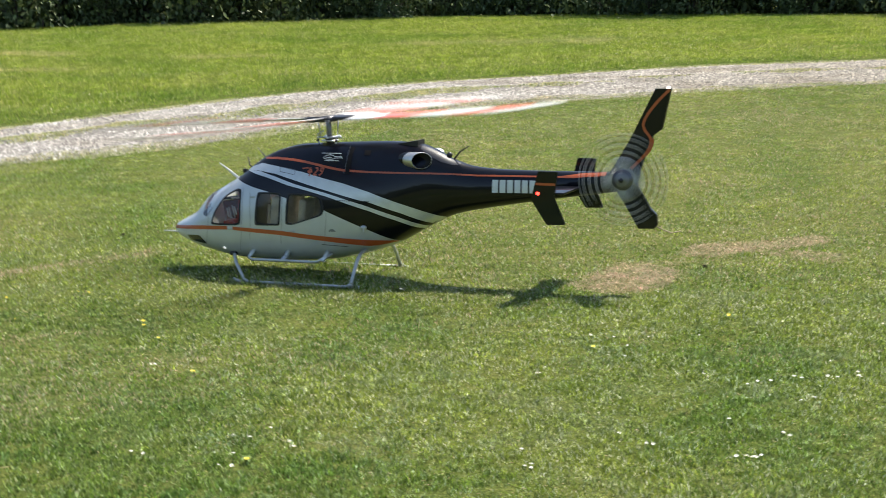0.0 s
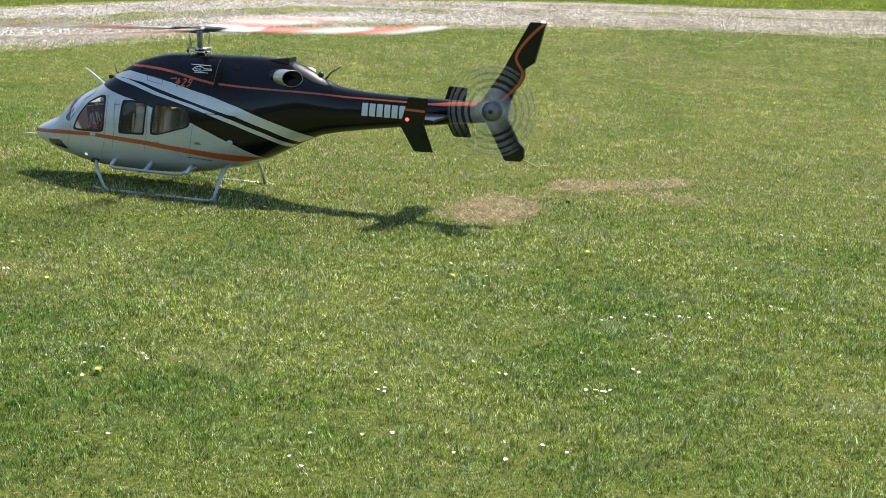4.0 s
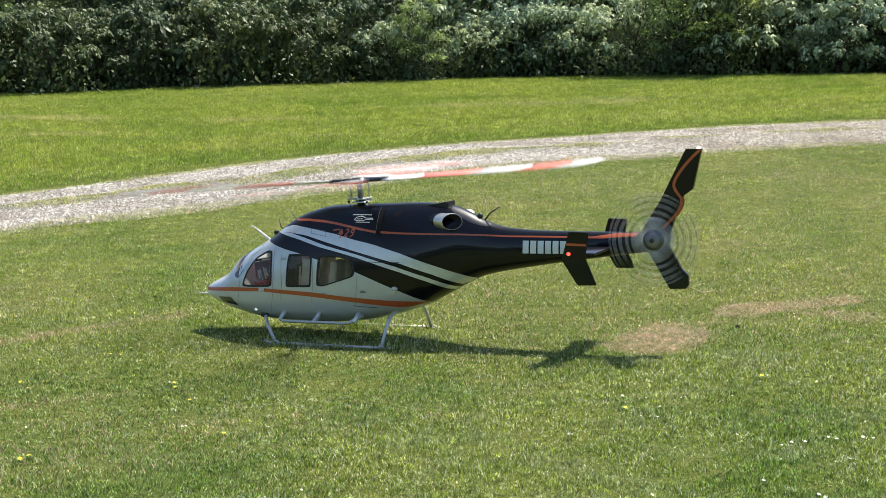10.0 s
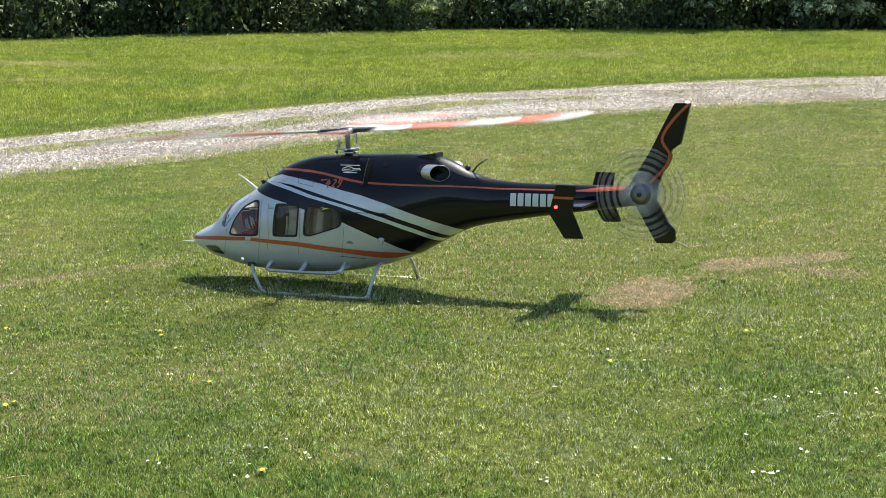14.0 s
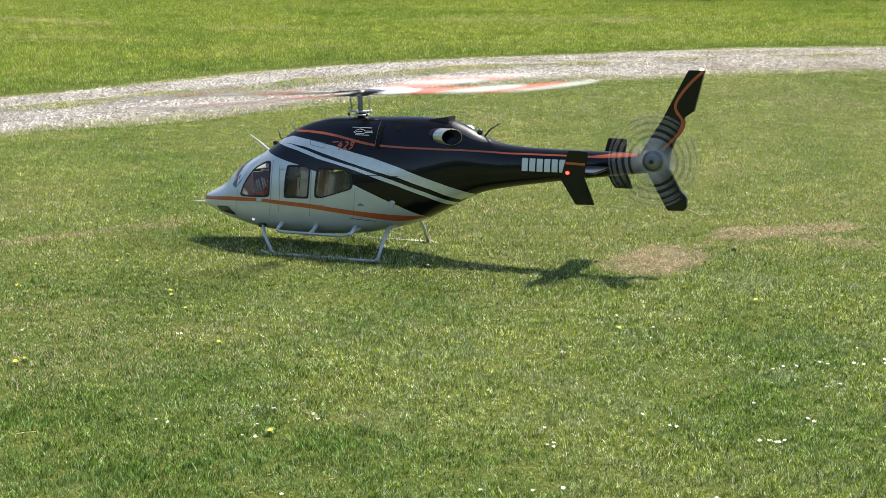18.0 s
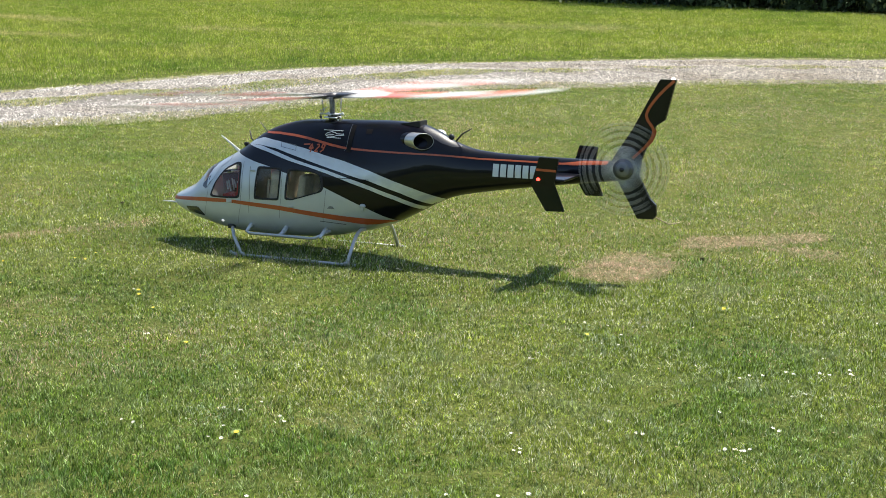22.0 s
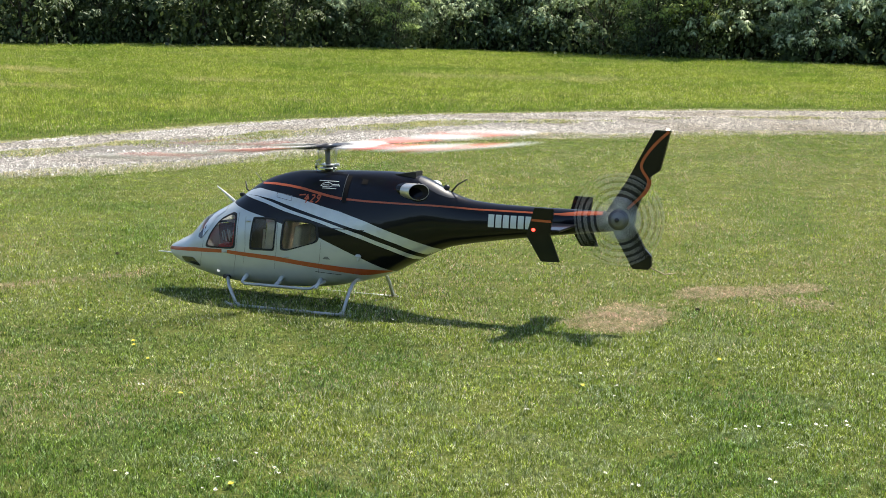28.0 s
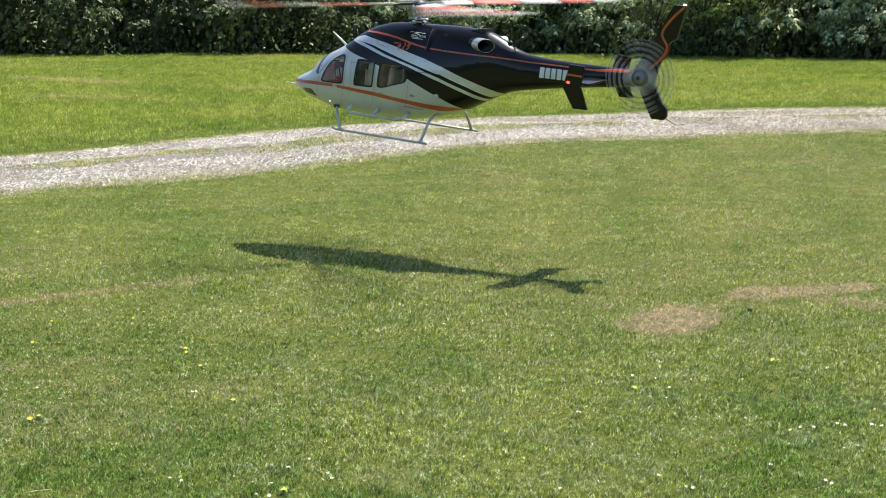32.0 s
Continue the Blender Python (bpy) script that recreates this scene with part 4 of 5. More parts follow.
def flat_line(points, wide, y, mat, name, parent, label=""):
    """A painted line on an upright plate."""
    bm = bmesh.new()
    rows = []
    for i, (x, z) in enumerate(points):
        a, b = points[max(i - 1, 0)], points[min(i + 1, len(points) - 1)]
        d = Vector((b[0] - a[0], b[1] - a[1])).normalized() * wide / 2
        rows.append([bm.verts.new(Vector((x - d.y, y, z + d.x)) * S), bm.verts.new(Vector((x + d.y, y, z - d.x)) * S)])
    for a, b in zip(rows, rows[1:]):
        bm.faces.new((a[0], a[1], b[1], b[0]))
    return part(name, bm, mat, parent, label)


def skin_line(name, points, wide, side, mat, parent, label="", lift=0.012):
    """A thin painted line on the hull through points in x and z."""
    bm = bmesh.new()
    for a, b in zip(points, points[1:]):
        d = Vector((b[0] - a[0], b[1] - a[1])).normalized() * wide / 2
        quad = [(a[0] - d.y, a[1] + d.x), (a[0] + d.y, a[1] - d.x), (b[0] + d.y + d.x * 0.6, b[1] - d.x + d.y * 0.6), (b[0] - d.y + d.x * 0.6, b[1] + d.x + d.y * 0.6)]
        bm.faces.new([bm.verts.new(v) for v in on_skin(quad, side, lift)])
    return part(name, bm, mat, parent, label)


WINDOWS = [
    ("cockpit_window", [(2.75, 1.24), (2.64, 1.53), (2.43, 1.83), (2.10, 2.0), (1.96, 1.98), (1.94, 1.26), (2.05, 1.22), (2.69, 1.2)]),
    ("cabin_window", [(1.55, 1.26), (1.50, 1.92), (1.44, 1.95), (0.96, 1.955), (0.90, 1.91), (0.94, 1.27), (1.00, 1.25), (1.50, 1.24)]),
    ("rear_window", [(0.77, 1.31), (0.72, 1.92), (0.66, 1.955), (-0.09, 1.93), (-0.16, 1.62), (-0.11, 1.50), (0.21, 1.40), (0.60, 1.275), (0.73, 1.28)]),
]


def cut_hull():
    """The hull as a shell: hollow cabin, window openings through both sides."""
    xs = np.concatenate([np.linspace(-6.75, -3.2, 22), np.linspace(-3.0, 3.6, 60), np.linspace(3.66, 4.12, 12)])
    hull = part("hull", loft([ring(float(x)) for x in xs]), M_HULL)
    cutters = [part("cut", loft([ring(float(x), 0.05, 2.12) for x in np.linspace(-0.35, 3.1, 36)]), M_CABIN)]
    for _, poly in WINDOWS:
        poly = rounded(poly)
        for side in (1, -1):
            bm = bmesh.new()
            f = bm.faces.new([bm.verts.new((x * S, side * 0.42 * S, z * S)) for x, z in poly])
            ext = bmesh.ops.extrude_face_region(bm, geom=[f])
            bmesh.ops.translate(bm, vec=(0, side * 0.8 * S, 0), verts=[v for v in ext["geom"] if isinstance(v, bmesh.types.BMVert)])
            cutters.append(part("cut", bm, M_CABIN))
    for side in (1, -1):
        bm = bmesh.new()
        for x, y in ((2.95, 0.04), (2.95, 0.36), (2.62, 0.46), (2.42, 0.36), (2.42, 0.04)):
            for z in (1.50, 2.6):
                bm.verts.new((x * S, side * y * S, z * S))
        bmesh.ops.convex_hull(bm, input=bm.verts)
        cutters.append(part("cut", bm, M_CABIN))
        bm = bmesh.new()  # the windscreen's curved sides
        for x, z in ((2.44, 2.24), (2.63, 1.88), (2.75, 1.64), (2.99, 1.50), (2.99, 2.7), (2.44, 2.7)):
            for y in (0.20, 0.62):
                bm.verts.new((x * S, side * y * S, z * S))
        bmesh.ops.convex_hull(bm, input=bm.verts)
        cutters.append(part("cut", bm, M_CABIN))
    for c in cutters:
        md = hull.modifiers.new("cut", "BOOLEAN")
        md.operation, md.object, md.solver = "DIFFERENCE", c, "EXACT"
    dg = bpy.context.evaluated_depsgraph_get()
    me = bpy.data.meshes.new_from_object(hull.evaluated_get(dg))
    hull.modifiers.clear()
    hull.data = me
    for c in cutters:
        bpy.data.objects.remove(c)
    for p in me.polygons:
        p.use_smooth = True
    me.set_sharp_from_angle(angle=radians(38))
    return hull


def build_helicopter():
    heli = thing("helicopter", "navy, pearl-white and orange scale model helicopter with silver skids", "helicopter")
    hull = cut_hull()
    hull.parent = heli
    tagged(hull, "glossy navy upper hull over pearl-white belly")
    # windows: seal and pane, both sides
    for name, poly in WINDOWS:
        for side in (1, -1):
            out = rounded(poly)
            cx, cz = sum(p[0] for p in out) / len(out), sum(p[1] for p in out) / len(out)
            bm = bmesh.new()
            inn = dense(out, 0.07)
            mid = [(x + (cx - x) * 0.08, z + (cz - z) * 0.08) for x, z in inn]
            wide = [(x + (x - cx) * 0.055, z + (z - cz) * 0.05) for x, z in inn]
            loops = [[bm.verts.new(v) for v in on_skin(pl, side, lf)] for pl, lf in ((mid, 0.002), (inn, 0.012), (wide, 0.004))]
            for a, b in zip(loops, loops[1:]):
                for j in range(len(a)):
                    q = (j + 1) % len(a)
                    bm.faces.new((a[j], a[q], b[q], b[j]))
            win = part(name, bm, M_BLACK, heli, "black rubber seal round a tinted window")
            bm = bmesh.new()
            core = bm.verts.new(Vector((cx, side * (skin_y(cx, cz) - 0.012), cz)) * S)
            rim = [bm.verts.new(v) for v in on_skin(inn, side, -0.012)]
            for j in range(len(rim)):
                bm.faces.new((core, rim[j], rim[(j + 1) % len(rim)]))
            pane = part("pane", bm, M_GLASS, win, "lightly tinted window pane")
            pane.visible_shadow = False
    # painted bands
    white1 = ([(1.98, 2.43), (1.75, 2.52), (1.52, 2.585), (1.07, 2.53), (0.39, 2.42), (-0.13, 2.30), (-0.63, 2.20), (-1.24, 2.03), (-1.49, 1.94), (-2.18, 1.70), (-2.80, 1.46)],
              [(1.98, 2.42), (1.52, 2.42), (1.1, 2.37), (0.62, 2.25), (-0.02, 2.09), (-1.01, 1.85), (-1.24, 1.81), (-1.95, 1.57), (-2.55, 1.30)])
    white2 = ([(1.98, 2.425), (1.51, 2.41), (1.09, 2.31), (0.61, 2.17), (0.22, 2.08), (-0.2, 1.99), (-1.14, 1.74), (-1.85, 1.50), (-2.42, 1.25)],
              [(1.98, 2.41), (1.8, 2.385), (1.28, 2.28), (0.74, 2.13), (0.22, 2.02), (-0.24, 1.91), (-1.24, 1.62), (-1.83, 1.41), (-2.30, 1.19)])
    gold1 = ([(1.5, 2.708), (1.13, 2.726), (0.71, 2.705), (0.38, 2.665), (0.05, 2.605), (-0.28, 2.545), (-0.59, 2.501), (-1.2, 2.472), (-2.55, 2.448), (-3.57, 2.399), (-4.9, 2.399), (-5.45, 2.402), (-5.69, 2.435), (-5.88, 2.465), (-6.4, 2.485)],
             [(1.5, 2.672), (1.13, 2.679), (0.71, 2.655), (0.38, 2.615), (0.05, 2.555), (-0.28, 2.495), (-0.59, 2.454), (-1.2, 2.433), (-2.55, 2.412), (-3.57, 2.366), (-4.9, 2.366), (-5.45, 2.363), (-5.69, 2.365), (-5.88, 2.38), (-6.4, 2.42)])
    gold2 = ([(4.06, 1.06), (3.05, 1.15), (2.29, 1.18)], [(4.06, 0.99), (3.05, 1.06), (2.29, 1.10)])
    gold3 = ([(2.14, 1.175), (1.56, 1.15), (0.92, 1.12), (0.31, 1.06), (-0.24, 1.02), (-0.71, 0.985), (-1.15, 0.96), (-1.72, 0.93)],
             [(2.14, 1.10), (1.57, 1.06), (0.94, 1.02), (0.32, 0.96), (-0.22, 0.91), (-0.67, 0.86), (-1.09, 0.81), (-1.31, 0.82), (-1.72, 0.90)])
    for side in (1, -1):
        stripe("broad_stripe", *white1, side, M_PEARL, heli, "broad pearl-white diagonal stripe")
        stripe("narrow_stripe", *white2, side, M_PEARL, heli, "narrow pearl-white diagonal stripe")
        stripe("upper_line", *gold1, side, M_ORANGE, heli, "thin orange line along cowling and boom", rows=3)
        stripe("nose_line", *gold2, side, M_ORANGE, heli, "orange line on the nose", rows=3)
        stripe("lower_line", *gold3, side, M_ORANGE, heli, "orange line widening aft under the doors", rows=3)
        # panel joints
        for pts in ([(1.90, 2.04), (1.88, 1.5), (1.92, 1.0), (2.06, 0.55)], [(0.86, 1.86), (0.87, 1.3), (0.95, 0.83)], [(-0.24, 1.55), (-0.2, 1.2), (-0.12, 0.81)],
                    [(2.84, 1.34), (2.88, 1.0), (2.97, 0.75)], [(-0.62, 2.98), (-0.63, 2.5), (-0.60, 2.42)], [(1.70, 1.95), (1.66, 1.3), (1.72, 0.9)]):
            bm, rows = bmesh.new(), []
            zs = np.linspace(pts[0][1], pts[-1][1], 14)
            for z in zs:
                x = float(np.interp(-z, [-p[1] for p in pts], [p[0] for p in pts]))
                rows.append([bm.verts.new(v) for v in on_skin([(x - 0.0045, z), (x + 0.0045, z)], side, 0.004)])
            for a, b in zip(rows, rows[1:]):
                bm.faces.new((a[0], a[1], b[1], b[0]))
            part("panel_joint", bm, M_SEAM, heli)
        stripe("cowl_strap", [(-0.64, 2.96), (-0.745, 2.96)], [(-0.64, 2.40), (-0.745, 2.40)], side, M_STRAP, heli, "dark strap across the cowling joint", lift=0.012, step=0.05, rows=8)
        stripe("cowl_grille", [(-1.02, 2.90), (-1.16, 2.90)], [(-1.02, 2.80), (-1.16, 2.80)], side, M_STRAP, heli, "small brown cowling grille", lift=0.01, step=0.05, rows=3)
        stripe("belly_joint", [(-0.05, 0.845), (-0.65, 0.80)], [(-0.05, 0.832), (-0.65, 0.787)], side, M_BLACK, heli, rows=1)
        skin_line("hatch_outline", [(1.0, 2.52), (0.60, 2.47), (0.60, 2.36), (0.98, 2.42), (1.0, 2.52)], 0.010, side, M_HUB, heli, "thin outline of an access hatch", 0.011)
        stripe("cowl_joint", [(-0.44, 1.838), (-1.25, 1.836)], [(-0.44, 1.824), (-1.25, 1.824)], side, M_BLACK, heli, rows=1, lift=0.01)
        # windscreen and chin window
        bm, rows = bmesh.new(), []
        for x in np.linspace(3.02, 2.34, 16):
            zt = station(x)[0]
            lo = float(np.interp(x, [2.34, 2.6, 2.7, 2.89, 3.02], [2.045, 1.86, 1.62, 1.36, 1.42]))
            lo = min(lo, zt - 0.03)
            rows.append([bm.verts.new(Vector((x, side * (skin_y(x, lo + (zt - 0.006 - lo) * j / 8) + 0.005), lo + (zt - 0.006 - lo) * j / 8)) * S) for j in range(9)])
        for a, b in zip(rows, rows[1:]):
            for j in range(8):
                bm.faces.new((a[j], a[j + 1], b[j + 1], b[j]))
        screen = part("windscreen", bm, M_GLASS, heli, "curved windscreen half")
        screen.visible_shadow = False
        if side > 0:  # pearl strip painted for the sky's glare on the glass by the pilot's door
            edge = [(2.88, 1.40, 1.66), (2.80, 1.52, 1.83), (2.70, 1.62, 1.96), (2.60, 1.86, 2.03), (2.48, 1.945, 2.10), (2.36, 2.03, 2.17)]
            stripe("screen_frame", [(x, hi) for x, lo, hi in edge], [(x, lo) for x, lo, hi in edge], side, M_PEARL, heli, "pale strip painted as sky glare on the windscreen's side", lift=0.011, rows=8)
        stripe("screen_corner", [(3.01, 1.46), (2.88, 1.62), (2.74, 1.72)], [(3.01, 1.40), (2.90, 1.35), (2.74, 1.57)], side, M_DARK, heli, "dark lower corner of the windscreen", lift=0.009)
        stripe("chin_window", [(3.55, 0.89), (3.15, 0.92), (2.99, 0.75)], [(3.55, 0.86), (3.48, 0.77), (2.99, 0.71)], side, M_DARK, heli, "dark chin window")
        # caps and handles on the hull
        cap = part("filler_cap", ball(-1.10, side * (skin_y(-1.10, 1.25) + 0.01), 1.25, 0.075, 0.03, 0.05), M_SILVER, heli, "silver filler cap")
        part("cap_lip", box(-1.10, side * (skin_y(-1.10, 1.20) + 0.03), 1.18, 0.06, 0.03, 0.09, 0.012), M_SILVER, cap)
        stripe("step_recess", [(-0.27, 1.15), (-0.32, 1.20), (-0.39, 1.20), (-0.44, 1.15)], [(-0.27, 1.14), (-0.44, 1.14)], side, M_SEAM, heli, "grey half-round step recess", lift=0.008, step=0.02, rows=3)
        for x, z in ((1.62, 1.86), (0.62, 1.12), (2.2, 1.12)):
            part("door_handle", box(x, side * (skin_y(x, z) + 0.015), z, 0.11, 0.03, 0.035, 0.01), M_STEEL, heli)
        # engine exhaust
        p0, p1 = Vector((-1.86, side * 0.20, 2.70)), Vector((-2.42, side * 0.52, 2.71))
        way = (p1 - p0).normalized()
        flat = Vector((-way.y, way.x, 0)) * -side
        bm, rows = bmesh.new(), []
        for u, r in ((0.40, 0.172), (0.97, 0.178), (1.0, 0.175), (1.0, 0.169), (0.1, 0.15)):
            rows.append([bm.verts.new((p0.lerp(p1, u) + flat * (1.2 * r * math.cos(a)) - way * (0.5 * u * r * math.cos(a)) + Vector((0, 0, r * math.sin(a)))) * S) for a in np.linspace(0, 2 * math.pi, 33)[:-1]])
        for a, b in zip(rows, rows[1:]):
            for j in range(32):
                bm.faces.new((a[j], a[(j + 1) % 32], b[(j + 1) % 32], b[j]))
        pipe = part("exhaust_pipe", bm, M_EXHAUST, heli, "bright metal exhaust pipe")
        bm, rows = bmesh.new(), []
        for u, r in ((-0.1, 0.18), (0.2, 0.178), (0.43, 0.176)):
            rows.append([bm.verts.new((p0.lerp(p1, u) + flat * (1.2 * r * math.cos(a)) - way * (0.5 * u * r * math.cos(a)) + Vector((0, 0, r * math.sin(a)))) * S) for a in np.linspace(0, 2 * math.pi, 33)[:-1]])
        for a, b in zip(rows, rows[1:]):
            for j in range(32):
                bm.faces.new((a[j], a[(j + 1) % 32], b[(j + 1) % 32], b[j]))
        part("exhaust_fairing", bm, M_NAVY, pipe, "navy exhaust fairing")
        # the inside of the pipe, in one near-black colour
        bm = bmesh.new()
        rim = [bm.verts.new((p0.lerp(p1, 1.004) + flat * (0.199 * math.cos(a)) - way * (0.083 * math.cos(a)) + Vector((0, 0, 0.166 * math.sin(a)))) * S) for a in np.linspace(0, 2 * math.pi, 33)[:-1]]
        deep = bm.verts.new(p0.lerp(p1, 0.1) * S)
        for j in range(32):
            bm.faces.new((rim[j], rim[(j + 1) % 32], deep))
        part("exhaust_throat", bm, M_THROAT, pipe, "black exhaust throat")
    # scoop, painted sky sheen behind it, antennas, pitot, lamps
    bm = bmesh.new()
    for y in (-0.20, 0.20):
        for x, z in ((-1.70, 3.03), (-2.20, 2.96), (-2.20, 3.115)):
            bm.verts.new((x * S, y * S, z * S))
    bmesh.ops.convex_hull(bm, input=bm.verts)
    bmesh.ops.bevel(bm, geom=bm.edges[:], offset=0.012 * S, segments=2, affect="EDGES")
    part("air_scoop", bm, M_BLACK, heli, "matt black wedge-shaped air scoop", smooth=False)
    for side in (1, -1):
        # lighter bluish patch in place of the sky's reflection on the navy hull
        xs = [-2.28, -2.5, -2.75, -3.0, -3.15]
        stripe("deck_panel", [(x, station(x)[0] - 0.004) for x in xs], [(x, station(x)[0] - d) for x, d in zip(xs, (0.08, 0.14, 0.15, 0.10, 0.04))], side, M_DECK_SHEEN, heli, "grey-blue patch painted as sky sheen behind the air scoop", lift=0.008)
    part("beacon", ball(-2.86, 0, 2.79, 0.065, 0.06, 0.065), M_GRIP, heli, "dark beacon on the cowling")
    part("whip_antenna", tube([(-2.95, 0, 2.68), (-3.10, 0, 2.86), (-3.33, 0, 3.0)], 0.022, 6, 0.012), M_GRIP, heli, "dark whip antenna")
    for y, top, mat in ((0.10, (2.80, 2.53), M_WHITE), (-0.42, (2.35, 2.62), M_GRIP)):
        part("wire_cutter", tube([(2.28 - (0.25 if y < 0 else 0), y, 2.16 + (0.1 if y < 0 else 0)), (0.6 * top[0] + 0.4 * 2.25, y, 0.6 * top[1] + 0.4 * 2.16), (top[0], y, top[1])], 0.042 if y > 0 else 0.02, 8, 0.014), mat, heli, "slim blade antenna on the cabin roof")
    part("roof_sensor", box(2.14, 0.10, 2.37, 0.09, 0.10, 0.09, 0.02), M_BLACK, heli, "small black roof sensor")
    part("pitot_tube", tube([(3.85, 0.18, 0.92), (4.1, 0.20, 0.925), (4.32, 0.20, 0.93)], 0.022, 8, 0.014), M_WHITE, heli, "white pitot tube on the nose")
    part("roof_antenna", tube([(1.72, -0.25, 2.58), (1.86, -0.25, 2.72), (1.98, -0.25, 2.86)], 0.016, 8, 0.008), M_HUB, heli, "thin grey whip antenna on the cowling front")
    for y in (0.62, -0.62):
        part("landing_lamp", ball(2.46, math.copysign(skin_y(2.46, 0.66), y), 0.66, 0.038, 0.028, 0.034), M_LANDING, heli, "bright landing lamp under the nose")
    # emblem and lettering as plain shapes
    for side in (1, -1):
        for pts in ([(0.02, 2.828), (-0.46, 2.828)], [(-0.20, 2.825), (-0.20, 2.785)],
                    [(-0.05, 2.70), (-0.09, 2.755), (-0.18, 2.788), (-0.27, 2.775), (-0.32, 2.742), (-0.49, 2.738), (-0.49, 2.712), (-0.33, 2.70), (-0.28, 2.668), (-0.12, 2.668), (-0.05, 2.70)],
                    [(-0.47, 2.76), (-0.51, 2.70)], [(-0.10, 2.632), (-0.44, 2.632)], [(-0.10, 2.715), (-0.25, 2.72)]):
            pts = [(x, 2.828 - 0.78 * (2.828 - z)) for x, z in pts]
            skin_line("emblem_stroke", pts, 0.013, side, M_LETTER, heli, "white stroke of an emblem")
        for x, loop in ((0.26, [(-0.055, 0.165), (0.012, 0.065), (-0.085, 0.07), (-0.06, 0.125), (-0.03, -0.01)]), (0.13, [(-0.03, 0.15), (-0.085, 0.16), (-0.10, 0.12), (0.0, 0.005), (-0.075, 0.01)]), (0.0, [(-0.01, 0.0), (-0.075, 0.045), (-0.11, 0.15), (-0.05, 0.165), (-0.03, 0.10), (-0.095, 0.085)])):
            skin_line("model_mark", [(x + u, 2.36 + w) for u, w in loop], 0.030, side, M_ORANGE, heli, "orange slanted mark")
        skin_line("mark_bar", [(0.42, 2.50), (0.27, 2.515)], 0.03, side, M_ORANGE, heli, "small orange bar before the marks")
        for j in range(6):
            x = -3.93 - 0.165 * j
            stripe("registration_bar", [(x, 2.30), (x - 0.13, 2.298)], [(x, 2.03), (x - 0.13, 2.03)], side, M_LETTER, heli, "white registration bar", rows=3, step=0.04, lift=0.008)
    # cabin: floor, seats, panel
    part("partition", box(1.84, 0, 1.30, 0.05, 0.9, 1.1, 0.01), M_CABIN, heli, "dark cabin partition")
    part("cabin_floor", box(1.35, 0, 0.74, 2.7, 0.86, 0.06, 0.01), M_CABIN, heli)
    dash = part("instrument_panel", box(2.52, -0.10, 1.42, 0.66, 0.10, 0.52, 0.04, (0, 7, 0)), M_DASH, heli, "dark maroon instrument panel with pale gauges")
    part("panel_hood", box(2.48, -0.06, 1.735, 0.66, 0.22, 0.05, 0.02, (0, 7, 0)), M_BLACK, dash, "black hood over the instruments")
    part("placard", box(2.42, 0.058, 1.738, 0.30, 0.012, 0.030, 0.003, (0, 7, 0)), M_WHITE, dash)
    for gx, gz, gh, lean in ((2.73, 1.37, 0.20, 10), (2.67, 1.37, 0.26, 13), (2.58, 1.40, 0.28, 12), (2.53, 1.42, 0.20, 16), (2.43, 1.36, 0.24, 11), (2.36, 1.57, 0.13, 12), (2.30, 1.58, 0.13, 12), (2.24, 1.59, 0.12, 12)):
        part("gauge_strip", box(gx, -0.035, gz, 0.028, 0.03, gh, 0.006, (0, lean, 0)), M_WHITE, dash, "pale gauge strip")
    for y in (0.36, -0.36):
        seat = part("front_seat", box(2.34, y, 1.18, 0.36, 0.44, 0.18, 0.07), M_SEAT_RED, heli, "red front seat")
        part("seat_back", box(2.06, y, 1.46, 0.15, 0.44, 0.70, 0.06, (0, -8, 0)), M_SEAT_RED, seat, "red seat back")
        part("harness", tube([(2.11, y + 0.12, 1.74), (2.13, y + 0.11, 1.45), (2.2, y + 0.08, 1.2)], 0.024, 6), M_WHITE, seat, "pale harness strap")
        mid = part("cabin_seat", box(1.55, y, 0.95, 0.46, 0.5, 0.18, 0.05), M_SEAT, heli, "beige cabin seat")
        part("seat_back", box(1.16, y, 1.42, 0.26, 0.5, 0.86, 0.08, (0, -8, 0)), M_SEAT, mid, "beige seat back")
        part("seat_belt", tube([(1.33, y + 0.16, 1.66), (1.37, y + 0.14, 1.3), (1.40, y + 0.10, 1.08)], 0.028, 6), M_SEAT, mid, "tan shoulder strap")
        rear = part("cabin_seat", box(0.70, y, 0.95, 0.46, 0.5, 0.18, 0.05), M_SEAT, heli, "beige cabin seat")
        part("seat_back", box(0.50, y, 1.40, 0.18, 0.5, 0.82, 0.07, (0, -8, 0)), M_SEAT, rear, "beige seat back")
    # landing gear
    for side in (1, -1):
        gear = part("skid_tube", tube([(1.86, side * 1.345, 0.10), (1.78, side * 1.345, 0.06), (1.66, side * 1.345, 0.045), (0.3, side * 1.345, 0.045), (-1.24, side * 1.345, 0.045)], 0.033, 12), M_SILVER, heli, "silver landing skid")
        part("front_strut", tube([(2.20, side * 0.30, 0.50), (2.24, side * 0.56, 0.54), (2.18, side * 0.68, 0.50), (2.05, side * 0.86, 0.38), (1.573, side * 1.345, 0.06)], 0.039, 10), M_SILVER, heli, "silver front cross tube leg")
